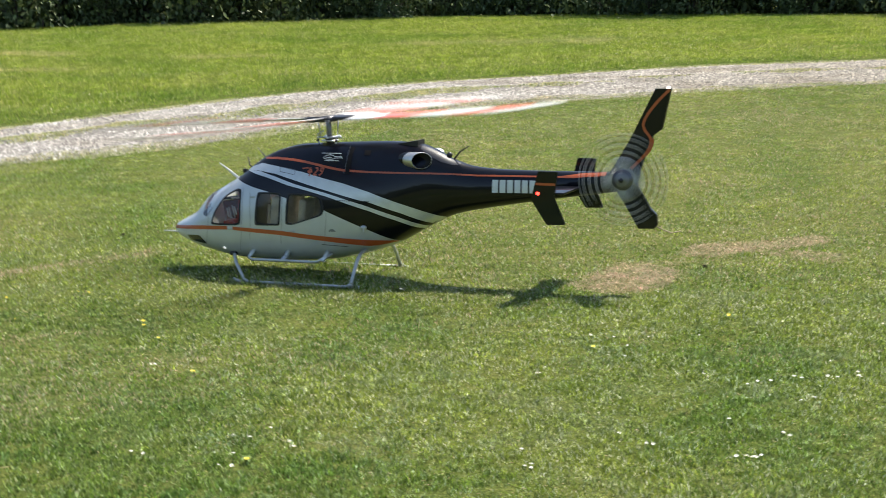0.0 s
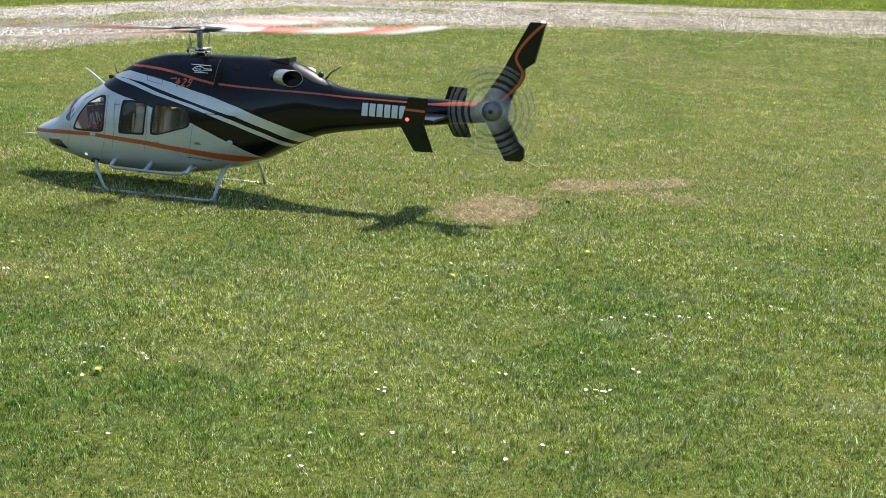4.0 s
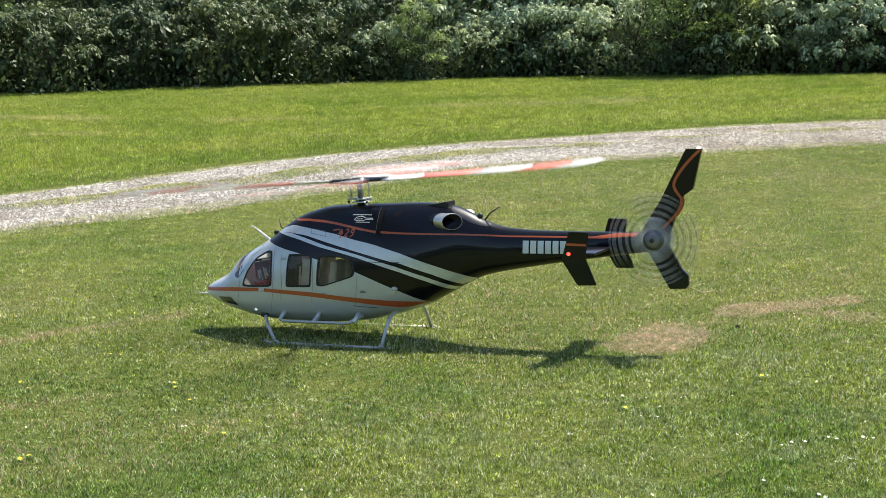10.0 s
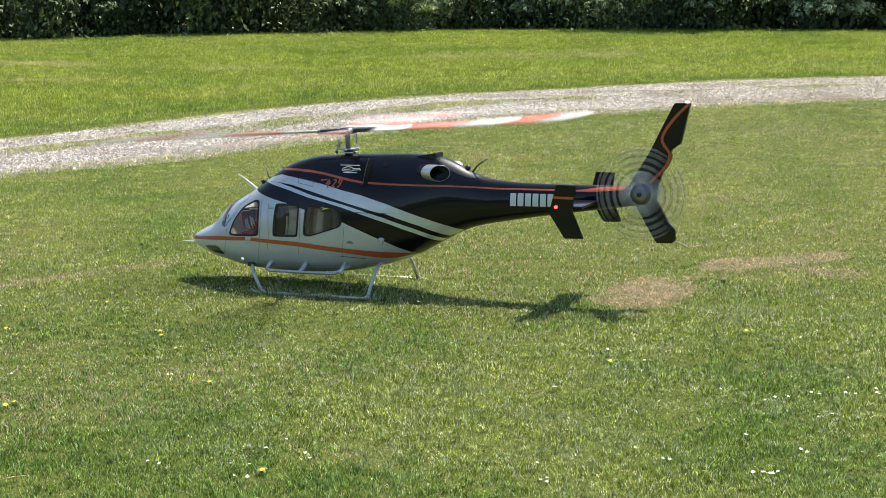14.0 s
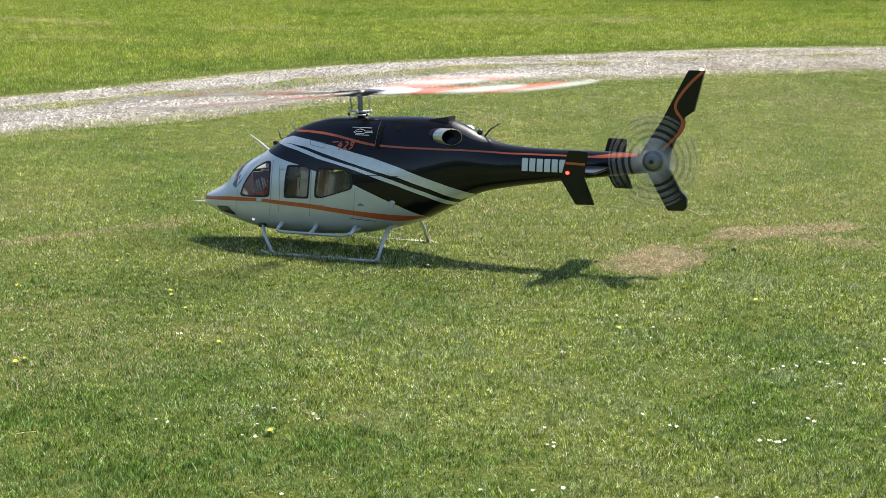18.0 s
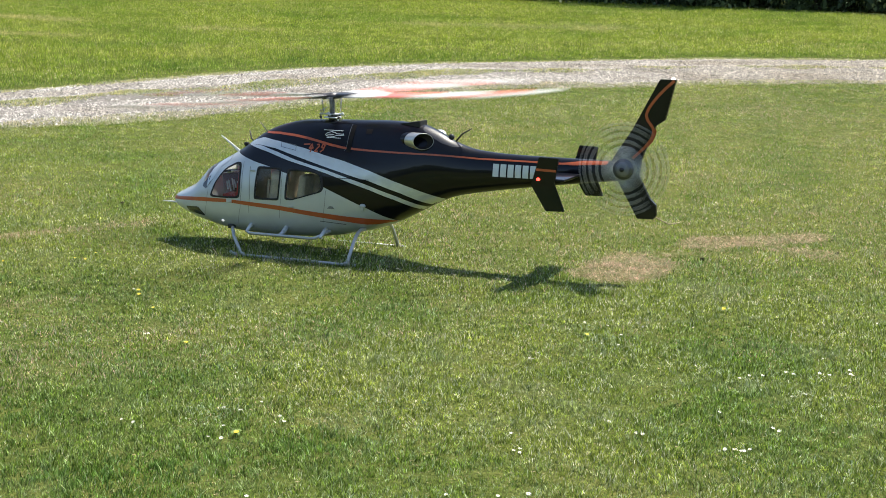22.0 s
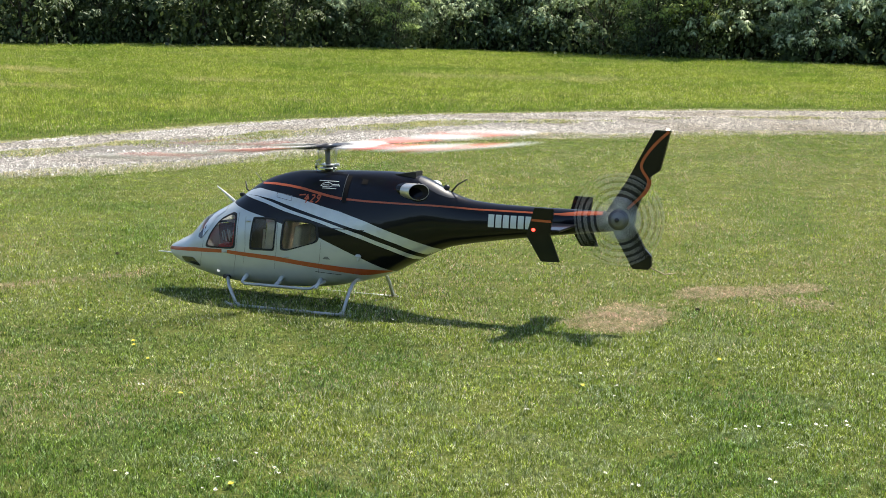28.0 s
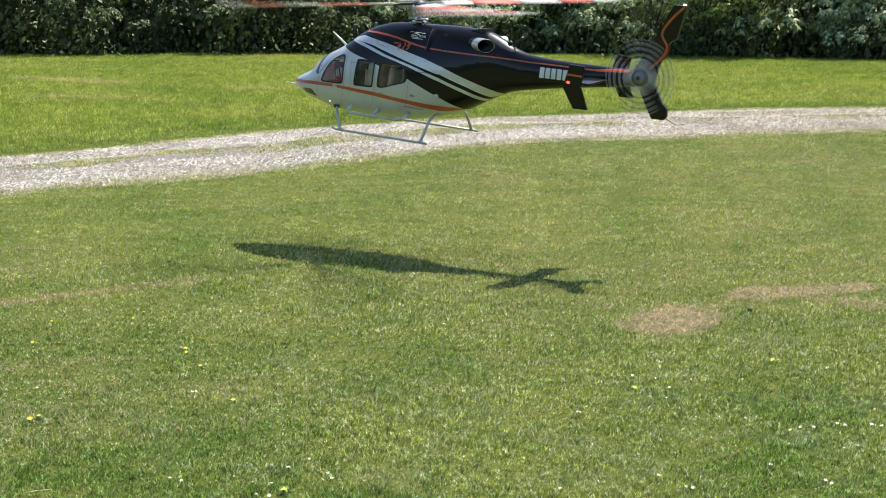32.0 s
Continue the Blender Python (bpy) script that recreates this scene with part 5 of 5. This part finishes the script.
        part("rear_strut", tube([(-0.98, side * 0.15, 0.66), (-0.98, side * 0.55, 0.69), (-0.98, side * (0.72 if side > 0 else 0.84), 0.64 if side > 0 else 0.67), (-0.99, side * (0.90 if side > 0 else 1.03), 0.52 if side > 0 else 0.57), (-1.0, side * (1.05 if side > 0 else 1.16), 0.365 if side > 0 else 0.40), (-1.03, side * 1.345, 0.06)], 0.039, 10), M_SILVER, heli, "silver rear cross tube leg")
        part("strut_clamp", box(2.25, side * 0.60, 0.535, 0.16, 0.10, 0.09, 0.02), M_GRIP, heli, "dark clamp on the cross tube")
        for x in (1.573, -1.03):
            part("skid_saddle", box(x, side * 1.345, 0.075, 0.14, 0.08, 0.065, 0.02), M_SILVER, gear)
        step = part("boarding_step", tube([(1.72, side * 0.62, 0.62), (1.70, side * 0.86, 0.50), (1.62, side * 0.92, 0.47), (0.10, side * 0.92, 0.47), (-0.02, side * 0.90, 0.48), (-0.26, side * 0.62, 0.62)], 0.034, 8), M_SILVER, heli, "silver tubular boarding step")
        for x, z in ((1.71, 0.55), (0.83, 0.54), (-0.14, 0.55)):
            part("step_fairing", tube([(x, side * 0.60, z + 0.09), (x, side * 0.74, z + 0.02), (x, side * 0.88, z - 0.06)], 0.062, 10, 0.032), M_PEARL, step, "pearl-white cone fairing")
        part("step_bracket", tube([(0.83, side * 0.60, 0.60), (0.83, side * 0.92, 0.48)], 0.05, 8), M_SILVER, step)
    # tail: fins, stabiliser, end plates, bumper
    upper = part("upper_fin", plate([(-6.45, 2.48), (-6.89, 3.18), (-7.42, 4.21), (-7.75, 4.21), (-7.56, 3.39), (-7.37, 3.26), (-7.09, 2.54), (-7.05, 2.20), (-6.6, 2.12)], 0, 0.12), M_NAVY, heli, "navy swept upper fin", smooth=False)
    lower = part("lower_fin", plate([(-6.58, 2.14), (-7.05, 1.325), (-7.39, 1.335), (-7.455, 1.42), (-7.445, 1.62), (-7.30, 1.76), (-7.05, 2.22)], 0, 0.11), M_NAVY, heli, "navy lower fin", smooth=False)
    curve = [(-7.72, 4.19), (-7.49, 3.98), (-7.26, 3.70), (-7.16, 3.50), (-7.19, 3.38), (-7.27, 3.28), (-7.34, 3.18), (-7.31, 3.02), (-7.22, 2.88), (-7.11, 2.76), (-6.91, 2.57)]
    for _ in range(2):  # rounded bends
        curve = [curve[0]] + [tuple(p + (q - p) * w for p, q in zip(a, b)) for a, b in zip(curve, curve[1:]) for w in (0.25, 0.75)] + [curve[-1]]
    for y in (0.066, -0.066):
        flat_line(curve, 0.058, y, M_ORANGE, "fin_line", upper, "curved orange line")
    part("fin_lamp", ball(-7.68, 0, 4.22, 0.045, 0.035, 0.035), M_STROBE, upper, "small white tail lamp")
    part("tail_bumper", tube([(-7.32, 0, 1.42), (-7.73, 0, 1.25), (-7.94, 0, 1.30)], 0.014, 6), M_WIRE, lower, "thin tan wire tail bumper")
    part("stabiliser", box(-5.58, 0, 2.17, 0.56, 2.66, 0.055, 0.02), M_NAVY, heli, "navy horizontal stabiliser")
    for side in (1, -1):
        end = part("end_plate", plate([(-5.33, 2.63), (-5.75, 2.62), (-5.67, 2.10), (-5.90, 1.55), (-5.50, 1.54), (-5.17, 2.05)], side * 1.35, 0.06), M_NAVY, heli, "navy stabiliser end plate", smooth=False)
        flat_line([(-5.28, 2.375), (-5.70, 2.365)], 0.05, side * 1.384, M_ORANGE, "plate_line", end, "orange line")
        if side > 0:
            part("navigation_lamp", ball(-5.33, 1.395, 2.18, 0.038, 0.03, 0.034), M_NAVRED, end, "glowing red navigation lamp")
    part("tail_gearbox", box(-6.83, 0.12, 2.38, 0.36, 0.36, 0.30, 0.08), M_NAVY, heli, "tail rotor gearbox fairing")
    return heli


def blade_segments(name, r1, cuts, chord, thick, parent, label):
    """One blade along +x in lengths of paint, each a slim lens in section."""
    blade = None
    for (a, mat), b in zip(cuts, [c[0] for c in cuts[1:]] + [r1]):
        bm = bmesh.new()
        prof = [(-0.5, 0), (-0.3, 0.6), (0.0, 1.0), (0.35, 0.8), (0.5, 0.0), (0.35, -0.5), (0, -0.6), (-0.3, -0.35)]
        rows = [[bm.verts.new(Vector((x, p * chord * (0.75 if x > r1 - 0.01 * r1 else 1), q * thick / 2 + 0.012 * (x / r1) ** 2 * r1)) * S) for p, q in prof] for x in np.linspace(a, b, 4)]
        for u, v in zip(rows, rows[1:]):
            for j in range(len(prof)):
                k = (j + 1) % len(prof)
                bm.faces.new((u[j], u[k], v[k], v[j]))
        bm.faces.new(rows[0])
        bm.faces.new(rows[-1][::-1])
        if blade is None:
            blade = part(name, bm, mat, parent, label)
        else:
            part("painted_length", bm, mat, blade)
    return blade


def turned(src, angle, axis="Z", pitch=9.0):
    src.matrix_basis = Matrix.Rotation(angle, 4, axis) @ Matrix.Rotation(radians(pitch), 4, "X")


def build_main_rotor(heli):
    """Four striped blades on a dark head, turning on the mast."""
    mast = part("rotor_mast", tube([(0.0, 0, 2.95), (0.02, 0, 3.3), (0.035, 0, 3.53)], 0.058, 14), M_CAP, heli, "dull grey rotor mast")
    part("swashplate", tube([(0.005, 0, 3.135), (0.005, 0, 3.165)], 0.17, 24), M_STEEL, mast, "thin steel swashplate")
    part("swashplate_ring", tube([(0.005, 0, 3.065), (0.005, 0, 3.09)], 0.20, 24), M_EXHAUST, mast, "bright lower swashplate ring")
    part("swashplate_bearing", tube([(0.005, 0, 3.09), (0.005, 0, 3.135)], 0.115, 18), M_GRIP, mast, "dark bearing between the rings")
    for a in range(3):
        c, s = math.cos(a * 2.1 + 0.4), math.sin(a * 2.1 + 0.4)
        rod = part("control_rod", tube([(0.20 * c, 0.20 * s, 2.90), (0.27 * c, 0.27 * s, 3.08)], 0.016, 8), M_STEEL, mast)
        part("rod_end", ball(0.275 * c, 0.275 * s, 3.085, 0.032, 0.032, 0.032), M_GRIP, rod)
    for a in range(5):
        c, s = math.cos(a * 1.257 + 0.5), math.sin(a * 1.257 + 0.5)
        arm = part("swash_arm", box(0.215 * c, 0.215 * s, 3.15, 0.11, 0.03, 0.03, 0.008, (0, 0, math.degrees(a * 1.257 + 0.5))), M_STEEL, mast)
        part("arm_ball", ball(0.275 * c, 0.275 * s, 3.15, 0.026, 0.026, 0.03), M_EXHAUST, arm)
    part("scissor_link", tube([(0.10, 0.10, 3.30), (0.25, 0.14, 3.22), (0.20, 0.08, 3.15)], 0.014, 6), M_STEEL, mast, "thin bent scissor link")
    part("mast_collar", tube([(0.0, 0, 2.93), (0.0, 0, 3.0), (0.0, 0, 3.05)], 0.11, 16, 0.085), M_GRIP, mast)
    rotor = thing("main_rotor", "four-bladed main rotor with red and white blades, spinning", "")
    del rotor["label"]
    rotor.parent = heli
    part("rotor_hub", tube([(0, 0, -0.07), (0, 0, 0.0), (0, 0, 0.06)], 0.22, 18, 0.15), M_GRIP, rotor, "dark alloy rotor hub")
    cuts = [(0.66, M_BLADE_W), (1.48, M_RED), (2.80, M_BLADE_W), (3.90, M_RED), (4.77, M_BLADE_W)]
    for j in range(4):
        a = j * math.pi / 2
        b = blade_segments("rotor_blade", 5.485, cuts, 0.46, 0.05, rotor, "red and white banded rotor blade")
        turned(b, a)
        g = part("blade_grip", box(0.42, 0, 0.0, 0.56, 0.17, 0.085, 0.03), M_GRIP, rotor, "dark blade grip")
        turned(g, a)
        c, s = math.cos(a + 0.5), math.sin(a + 0.5)
        part("pitch_link", tube([(0.19 * c, 0.19 * s, -0.37), (0.23 * c, 0.23 * s, -0.03)], 0.017, 6), M_STEEL, rotor)
    return rotor


TAIL_BLADES = []


def build_tail_rotor(heli):
    rotor = thing("tail_rotor", "", "")
    rotor.parent = heli
    hub = part("tail_hub", tube([(0, -0.16, 0), (0, 0.0, 0), (0, 0.06, 0)], 0.22, 20, 0.21), M_HUB, rotor, "dark domed tail rotor hub")
    part("hub_cap", ball(0, 0.06, 0, 0.155, 0.07, 0.155), M_CAP, hub, "dull metal domed hub cap")
    part("hub_nut", tube([(0, 0.12, 0), (0, 0.15, 0)], 0.05, 6), M_GRIP, hub)
    cuts = [(0.16, M_TAIL_GREY), (0.47, M_TAIL_BLACK), (0.53, M_TAIL_GREY), (0.60, M_TAIL_BLACK), (0.67, M_TAIL_GREY), (0.75, M_TAIL_BLACK), (0.80, M_TAIL_GREY), (0.88, M_TAIL_BLACK), (0.91, M_TAIL_GREY)]
    for j in range(4):
        b = blade_segments("tail_blade", 0.96, cuts, 0.25, 0.03, rotor, "grey tail rotor blade with black bands")
        TAIL_BLADES.append((b, j * 90.0))
    return rotor


build_posts()
heli = build_helicopter()
main_rotor = build_main_rotor(heli)
tail_rotor = build_tail_rotor(heli)


# ---- flowers in the lawn ----
def flower(name, label, category, radius, petals, mat, high, group, seed, rosette=0):
    rnd = random.Random(seed)
    root = thing(name, label, category, group)
    bm = bmesh.new()
    bmesh.ops.create_cone(bm, cap_ends=True, segments=6, radius1=0.0011, radius2=0.0009, depth=high)
    bmesh.ops.translate(bm, vec=(0, 0, high / 2), verts=bm.verts)
    part("stem", bm, M_STEM, root)
    bm = bmesh.new()
    for k in range(petals):
        a = 2 * math.pi * k / petals + rnd.uniform(-0.1, 0.1)
        r, w, z = radius * rnd.uniform(0.85, 1.1), radius * 0.24, rnd.uniform(0.0, 0.003)
        c, s = math.cos(a), math.sin(a)
        pts = [(radius * 0.2, -w * 0.5, 0), (r * 0.75, -w, 0.001 + z), (r, 0, z), (r * 0.75, w, 0.001 + z), (radius * 0.2, w * 0.5, 0)]
        bm.faces.new([bm.verts.new((x * c - y * s, x * s + y * c, high + q)) for x, y, q in pts])
    part("petals", bm, mat, root)
    bm = bmesh.new()
    bmesh.ops.create_uvsphere(bm, u_segments=8, v_segments=5, radius=radius * 0.33)
    bmesh.ops.scale(bm, vec=(1, 1, 0.5), verts=bm.verts)
    bmesh.ops.translate(bm, vec=(0, 0, high + 0.001), verts=bm.verts)
    part("flower_centre", bm, M_YELLOW, root)
    # leaves spread flat round the foot
    for k in range(rosette):
        a, r, w = 2.4 * k + rnd.uniform(-0.3, 0.3), radius * rnd.uniform(2.0, 3.2), radius * rnd.uniform(0.4, 0.6)
        bm, rows = bmesh.new(), []
        for u, q, z in ((0.05, 0.2, 0.004), (0.35, 0.7, 0.018), (0.7, 1.0, 0.020), (0.9, 0.6, 0.014), (1.0, 0.08, 0.008)):
            rows.append([bm.verts.new((r * u * math.cos(a) - e * q * w * math.sin(a), r * u * math.sin(a) + e * q * w * math.cos(a), z - abs(e) * -0.002)) for e in (-1, 0, 1)])
        for p, q in zip(rows, rows[1:]):
            for j in range(2):
                bm.faces.new((p[j], p[j + 1], q[j + 1], q[j]))
        part("leaf", bm, M_WEED, root)
    return root


def build_flowers():
    rnd = random.Random(3)
    daisy = flower("daisy", "small white daisy with a yellow centre", "flower", 0.0086, 15, M_PETAL, 0.018, "daisies in the lawn", 1)
    dandy = flower("dandelion", "small yellow dandelion in the lawn", "flower", 0.0095, 18, M_YELLOW, 0.018, "yellow flowers in the lawn", 2, 7)
    whites = [(1.22, 5.75), (1.27, 5.81), (1.32, 5.8), (1.43, 5.86), (1.45, 5.82), (1.56, 5.86), (1.59, 5.82), (1.69, 5.91), (1.68, 5.85), (1.69, 5.83), (1.37, 5.5), (1.42, 5.52),
              (1.2, 5.08), (1.22, 5.05), (0.99, 4.82), (1.02, 4.81), (1.04, 4.8), (1.05, 4.81), (1.07, 4.82), (0.72, 5.01), (0.64, 5.13), (0.29, 4.78), (0.31, 4.79), (0.29, 4.97), (0.42, 6.03),
              (0.71, 6.72), (0.81, 6.67), (0.82, 6.29), (0.85, 6.47), (1.08, 5.94), (1.05, 5.27)]
    whites += [(-1.89, 6.43), (-1.19, 6.38), (-0.16, 7.94), (-0.71, 5.24), (-0.65, 5.19), (-0.59, 5.31), (-0.5, 5.13), (-0.48, 5.06), (-0.68, 5.0), (-1.04, 5.06), (-0.99, 5.03), (-0.72, 4.88), (-0.67, 4.87)]
    whites += [(-1.2, 6.35), (-0.52, 4.28), (0.07, 4.33), (0.22, 4.33), (0.31, 4.34), (0.01, 4.13), (0.04, 4.04), (0.31, 4.76), (0.43, 6.02), (2.04, 6.03), (2.01, 6.08), (2.67, 7.31),
               (2.54, 7.64), (2.58, 7.61), (2.06, 6.81), (0.75, 4.25), (0.82, 4.2), (0.48, 4.18), (0.63, 4.13), (0.74, 4.99)]
    golds = [(0.7, 6.47), (1.41, 7.07), (-2.19, 7.43), (-2.06, 7.43), (-2.26, 8.02), (-1.9, 8.09), (-1.84, 8.1), (-1.38, 7.19), (-1.26, 6.89), (-1.0, 6.2), (-1.76, 5.88), (-1.73, 5.92), (-0.63, 4.92), (-1.4, 7.28)]
    tiny = flower("daisy", "tiny half-closed white daisy in the lawn", "flower", 0.0058, 9, M_PETAL, 0.017, "daisies in the lawn", 5)
    specks = []
    for k in range(130):
        a, r = rnd.uniform(-0.38, 0.45), rnd.uniform(6.0, 18.0)
        if across(r * math.sin(a), r * math.cos(a)) < -0.1:
            specks.append((r * math.sin(a), r * math.cos(a)))
    for k in range(3):
        a, r = rnd.uniform(-0.36, -0.16), rnd.uniform(7.5, 10.0)
        golds.append((r * math.sin(a), r * math.cos(a)))
    for src, spots in ((daisy, whites), (tiny, specks), (dandy, golds)):
        for k, (x, y) in enumerate(spots):
            m = pose(x, y, float(ground_z(x, y)), rnd.uniform(-6, 32), rnd.uniform(-16, 16), 0) @ pose(0, 0, 0, 0, 0, rnd.uniform(0, 360))
            m = m @ Matrix.Scale(rnd.uniform(0.75, 1.1), 4)
            if k == 0:
                src.matrix_basis = m
            else:
                copy_thing(src, m)


build_flowers()


def build_litter():
    """A loose straw and a few small dark lumps in the lawn."""
    root = thing("straw_stalk", "single dry yellow straw stalk lying on the lawn", "straw")
    p = [(-1.480, 4.865, 0.018), (-1.445, 4.880, 0.021), (-1.410, 4.900, 0.019)]
    part("stalk", tube([tuple(c / S for c in q) for q in p[:2]], 0.0052, 6), M_STALK, root)
    part("stalk_tip", tube([tuple(c / S for c in q) for q in p[1:]], 0.0048, 6, 0.003), M_STALK, root)
    # one soil-coloured lump shape stands in for each dark spot, weeds included
    for seed, x, y, wide, high in ((9, -1.595, 4.905, 0.030, 0.008), (10, 2.368, 8.670, 0.011, 0.009), (11, 1.54, 8.40, 0.013, 0.014), (12, -2.011, 9.937, 0.014, 0.011)):
        rnd, bm = random.Random(seed), bmesh.new()
        bmesh.ops.create_icosphere(bm, subdivisions=3, radius=1.0)
        for v in bm.verts:
            v.co *= rnd.uniform(0.6, 1.3)
            v.co = Vector((v.co.x * wide, v.co.y * wide * 1.2, v.co.z * high))
        clod = part("soil_clod", bm, M_CLOD, None, smooth=False)
        clod.location = (x, y, float(ground_z(x, y)) + 0.005)
        tagged(clod, "small dark lump in the lawn", "soil", "soil clods")


build_litter()


def build_clover(rng):
    """Low patches of clover and daisy leaves, paler than the turf."""
    spots = [(-0.81, 5.91), (0.68, 6.69), (0.75, 6.38), (1.24, 5.72), (-1.42, 6.46), (-0.72, 5.15), (1.42, 5.79), (1.43, 5.48), (-0.15, 5.32), (-0.2, 5.36), (-0.15, 4.84), (0.01, 5.29), (0.69, 6.6),
             (0.8, 6.41), (1.05, 5.96), (-0.82, 5.23), (1.32, 4.7), (0.81, 5.06)]
    pts = np.concatenate([np.array(p) + rng.normal(0, 1, (m, 2)) * np.array([w, 1.4 * w]) for p, m, w in ((p, int(rng.integers(30, 90)), rng.uniform(0.035, 0.10)) for p in spots)])
    n = len(pts)
    a, size = rng.uniform(0, 2 * np.pi, n), rng.uniform(0.0022, 0.0045, n)
    tilt = rng.normal(0, 0.6, (n, 2))
    corner = np.linspace(0, 2 * np.pi, 7)[:-1]
    off = np.stack([np.cos(corner[None] + a[:, None]), np.sin(corner[None] + a[:, None])], -1) * size[:, None, None]
    z = rng.uniform(0.007, 0.0145, n)[:, None] + (off * tilt[:, None]).sum(-1)
    v = np.concatenate([pts[:, None] + off, z[..., None]], -1)
    tri = np.array([(0, 1, 2), (0, 2, 3), (0, 3, 4), (0, 4, 5)])
    faces = (tri[None] + 6 * np.arange(n)[:, None, None]).reshape(-1, 3)
    tagged(soup("clover_leaves", v.reshape(-1, 3), faces, [M_CLOVER]), "pale grey-green clover and daisy leaves in low patches", "clover", kind="stuff")


build_clover(rng)
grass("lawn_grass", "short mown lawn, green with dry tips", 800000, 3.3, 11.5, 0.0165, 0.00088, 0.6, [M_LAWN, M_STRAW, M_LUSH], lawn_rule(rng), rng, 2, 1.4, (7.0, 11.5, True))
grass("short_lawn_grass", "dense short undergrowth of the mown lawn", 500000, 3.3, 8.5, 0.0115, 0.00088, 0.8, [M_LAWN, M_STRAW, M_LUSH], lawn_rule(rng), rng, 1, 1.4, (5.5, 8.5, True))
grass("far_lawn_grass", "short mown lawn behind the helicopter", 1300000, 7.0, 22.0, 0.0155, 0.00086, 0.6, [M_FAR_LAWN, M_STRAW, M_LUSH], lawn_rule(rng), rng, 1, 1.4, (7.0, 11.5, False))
grass("meadow_grass", "tall yellow-green meadow grass on the slope", 1150000, 13.0, 46.0, 0.054, 0.00098, 0.5, [M_MEADOW, M_HAY, M_RANK_SHADE], meadow_rule(rng), rng, 1, 1.6)
grass("track_grass", "thin dry grass on the crown and rims of the track", 700000, 13.0, 27.0, 0.022, 0.0015, 0.9, [M_LAWN, M_HAY, M_RIM], track_rule(rng), rng, 1, 1.4)
build_clippings(rng)
build_stones(rng)
build_seed_heads(rng)


# ---- what moves ----
FLIGHT = [  # seconds, place, turn in degrees
    (0, -0.538, 8.49, 0, 0, 0, 157),
    (29, -0.538, 8.49, 0, 0, 0, 157),
    (29.5, -0.54, 8.448, 0.008, -1.15, 0.55, 156.86),
    (30, -0.566, 8.44, 0.03, -3.57, -0.79, 157.7),
    (30.5, -0.624, 8.543, 0.072, 3.63, -5.11, 155.6),
    (31, -0.509, 9.032, 0.303, 0.03, -3.58, 151.57),
    (31.5, -0.413, 9.79, 0.582, -2.56, -5.44, 150.2),
    (32, -0.409, 10.583, 0.873, -4.49, -5.97, 149.75),
]


def motions():
    walk(heli, [(t, pose(x, y, z, rx, ry, rz)) for t, x, y, z, rx, ry, rz in FLIGHT])
    frames = range(0, 32 * FPS + 1)
    lean = pose(0.04 * S, 0, 3.56 * S, 0, 3.0, 0)
    drift = [float(np.interp(k / FPS, [p[0] for p in PHASE], [p[1] for p in PHASE])) for k in frames]
    walk(main_rotor, [(k / FPS, lean @ pose(0, 0, 0, 0, 0, d + 87.0 * k)) for k, d in zip(frames, drift)])
    walk(tail_rotor, [(k / FPS, pose(-6.83 * S, 0.42 * S, 2.38 * S, 0, 87.0 * k, 0)) for k in frames])
    for b, at in TAIL_BLADES:  # the fast rotor: the blades gain as much again on their hub
        walk(b, [(k / FPS, pose(0, 0, 0, 0, at + 87.0 * k, 0) @ pose(0, 0, 0, 90, 0, 0)) for k in frames])


PHASE = [(0, -10), (1, -14), (2, -12), (3, 10), (6, -27), (7, -20), (8, -10), (9, -8), (10, 10), (11, 12), (12, -8), (13, -13), (14, 7), (15, -8), (18, -10), (19, 10),
         (20, -15), (21, 4), (22, -14), (23, -26), (24, -25), (25, -28), (28, -27), (29, 8), (30, 0), (31, 22), (32, 50)]
motions()
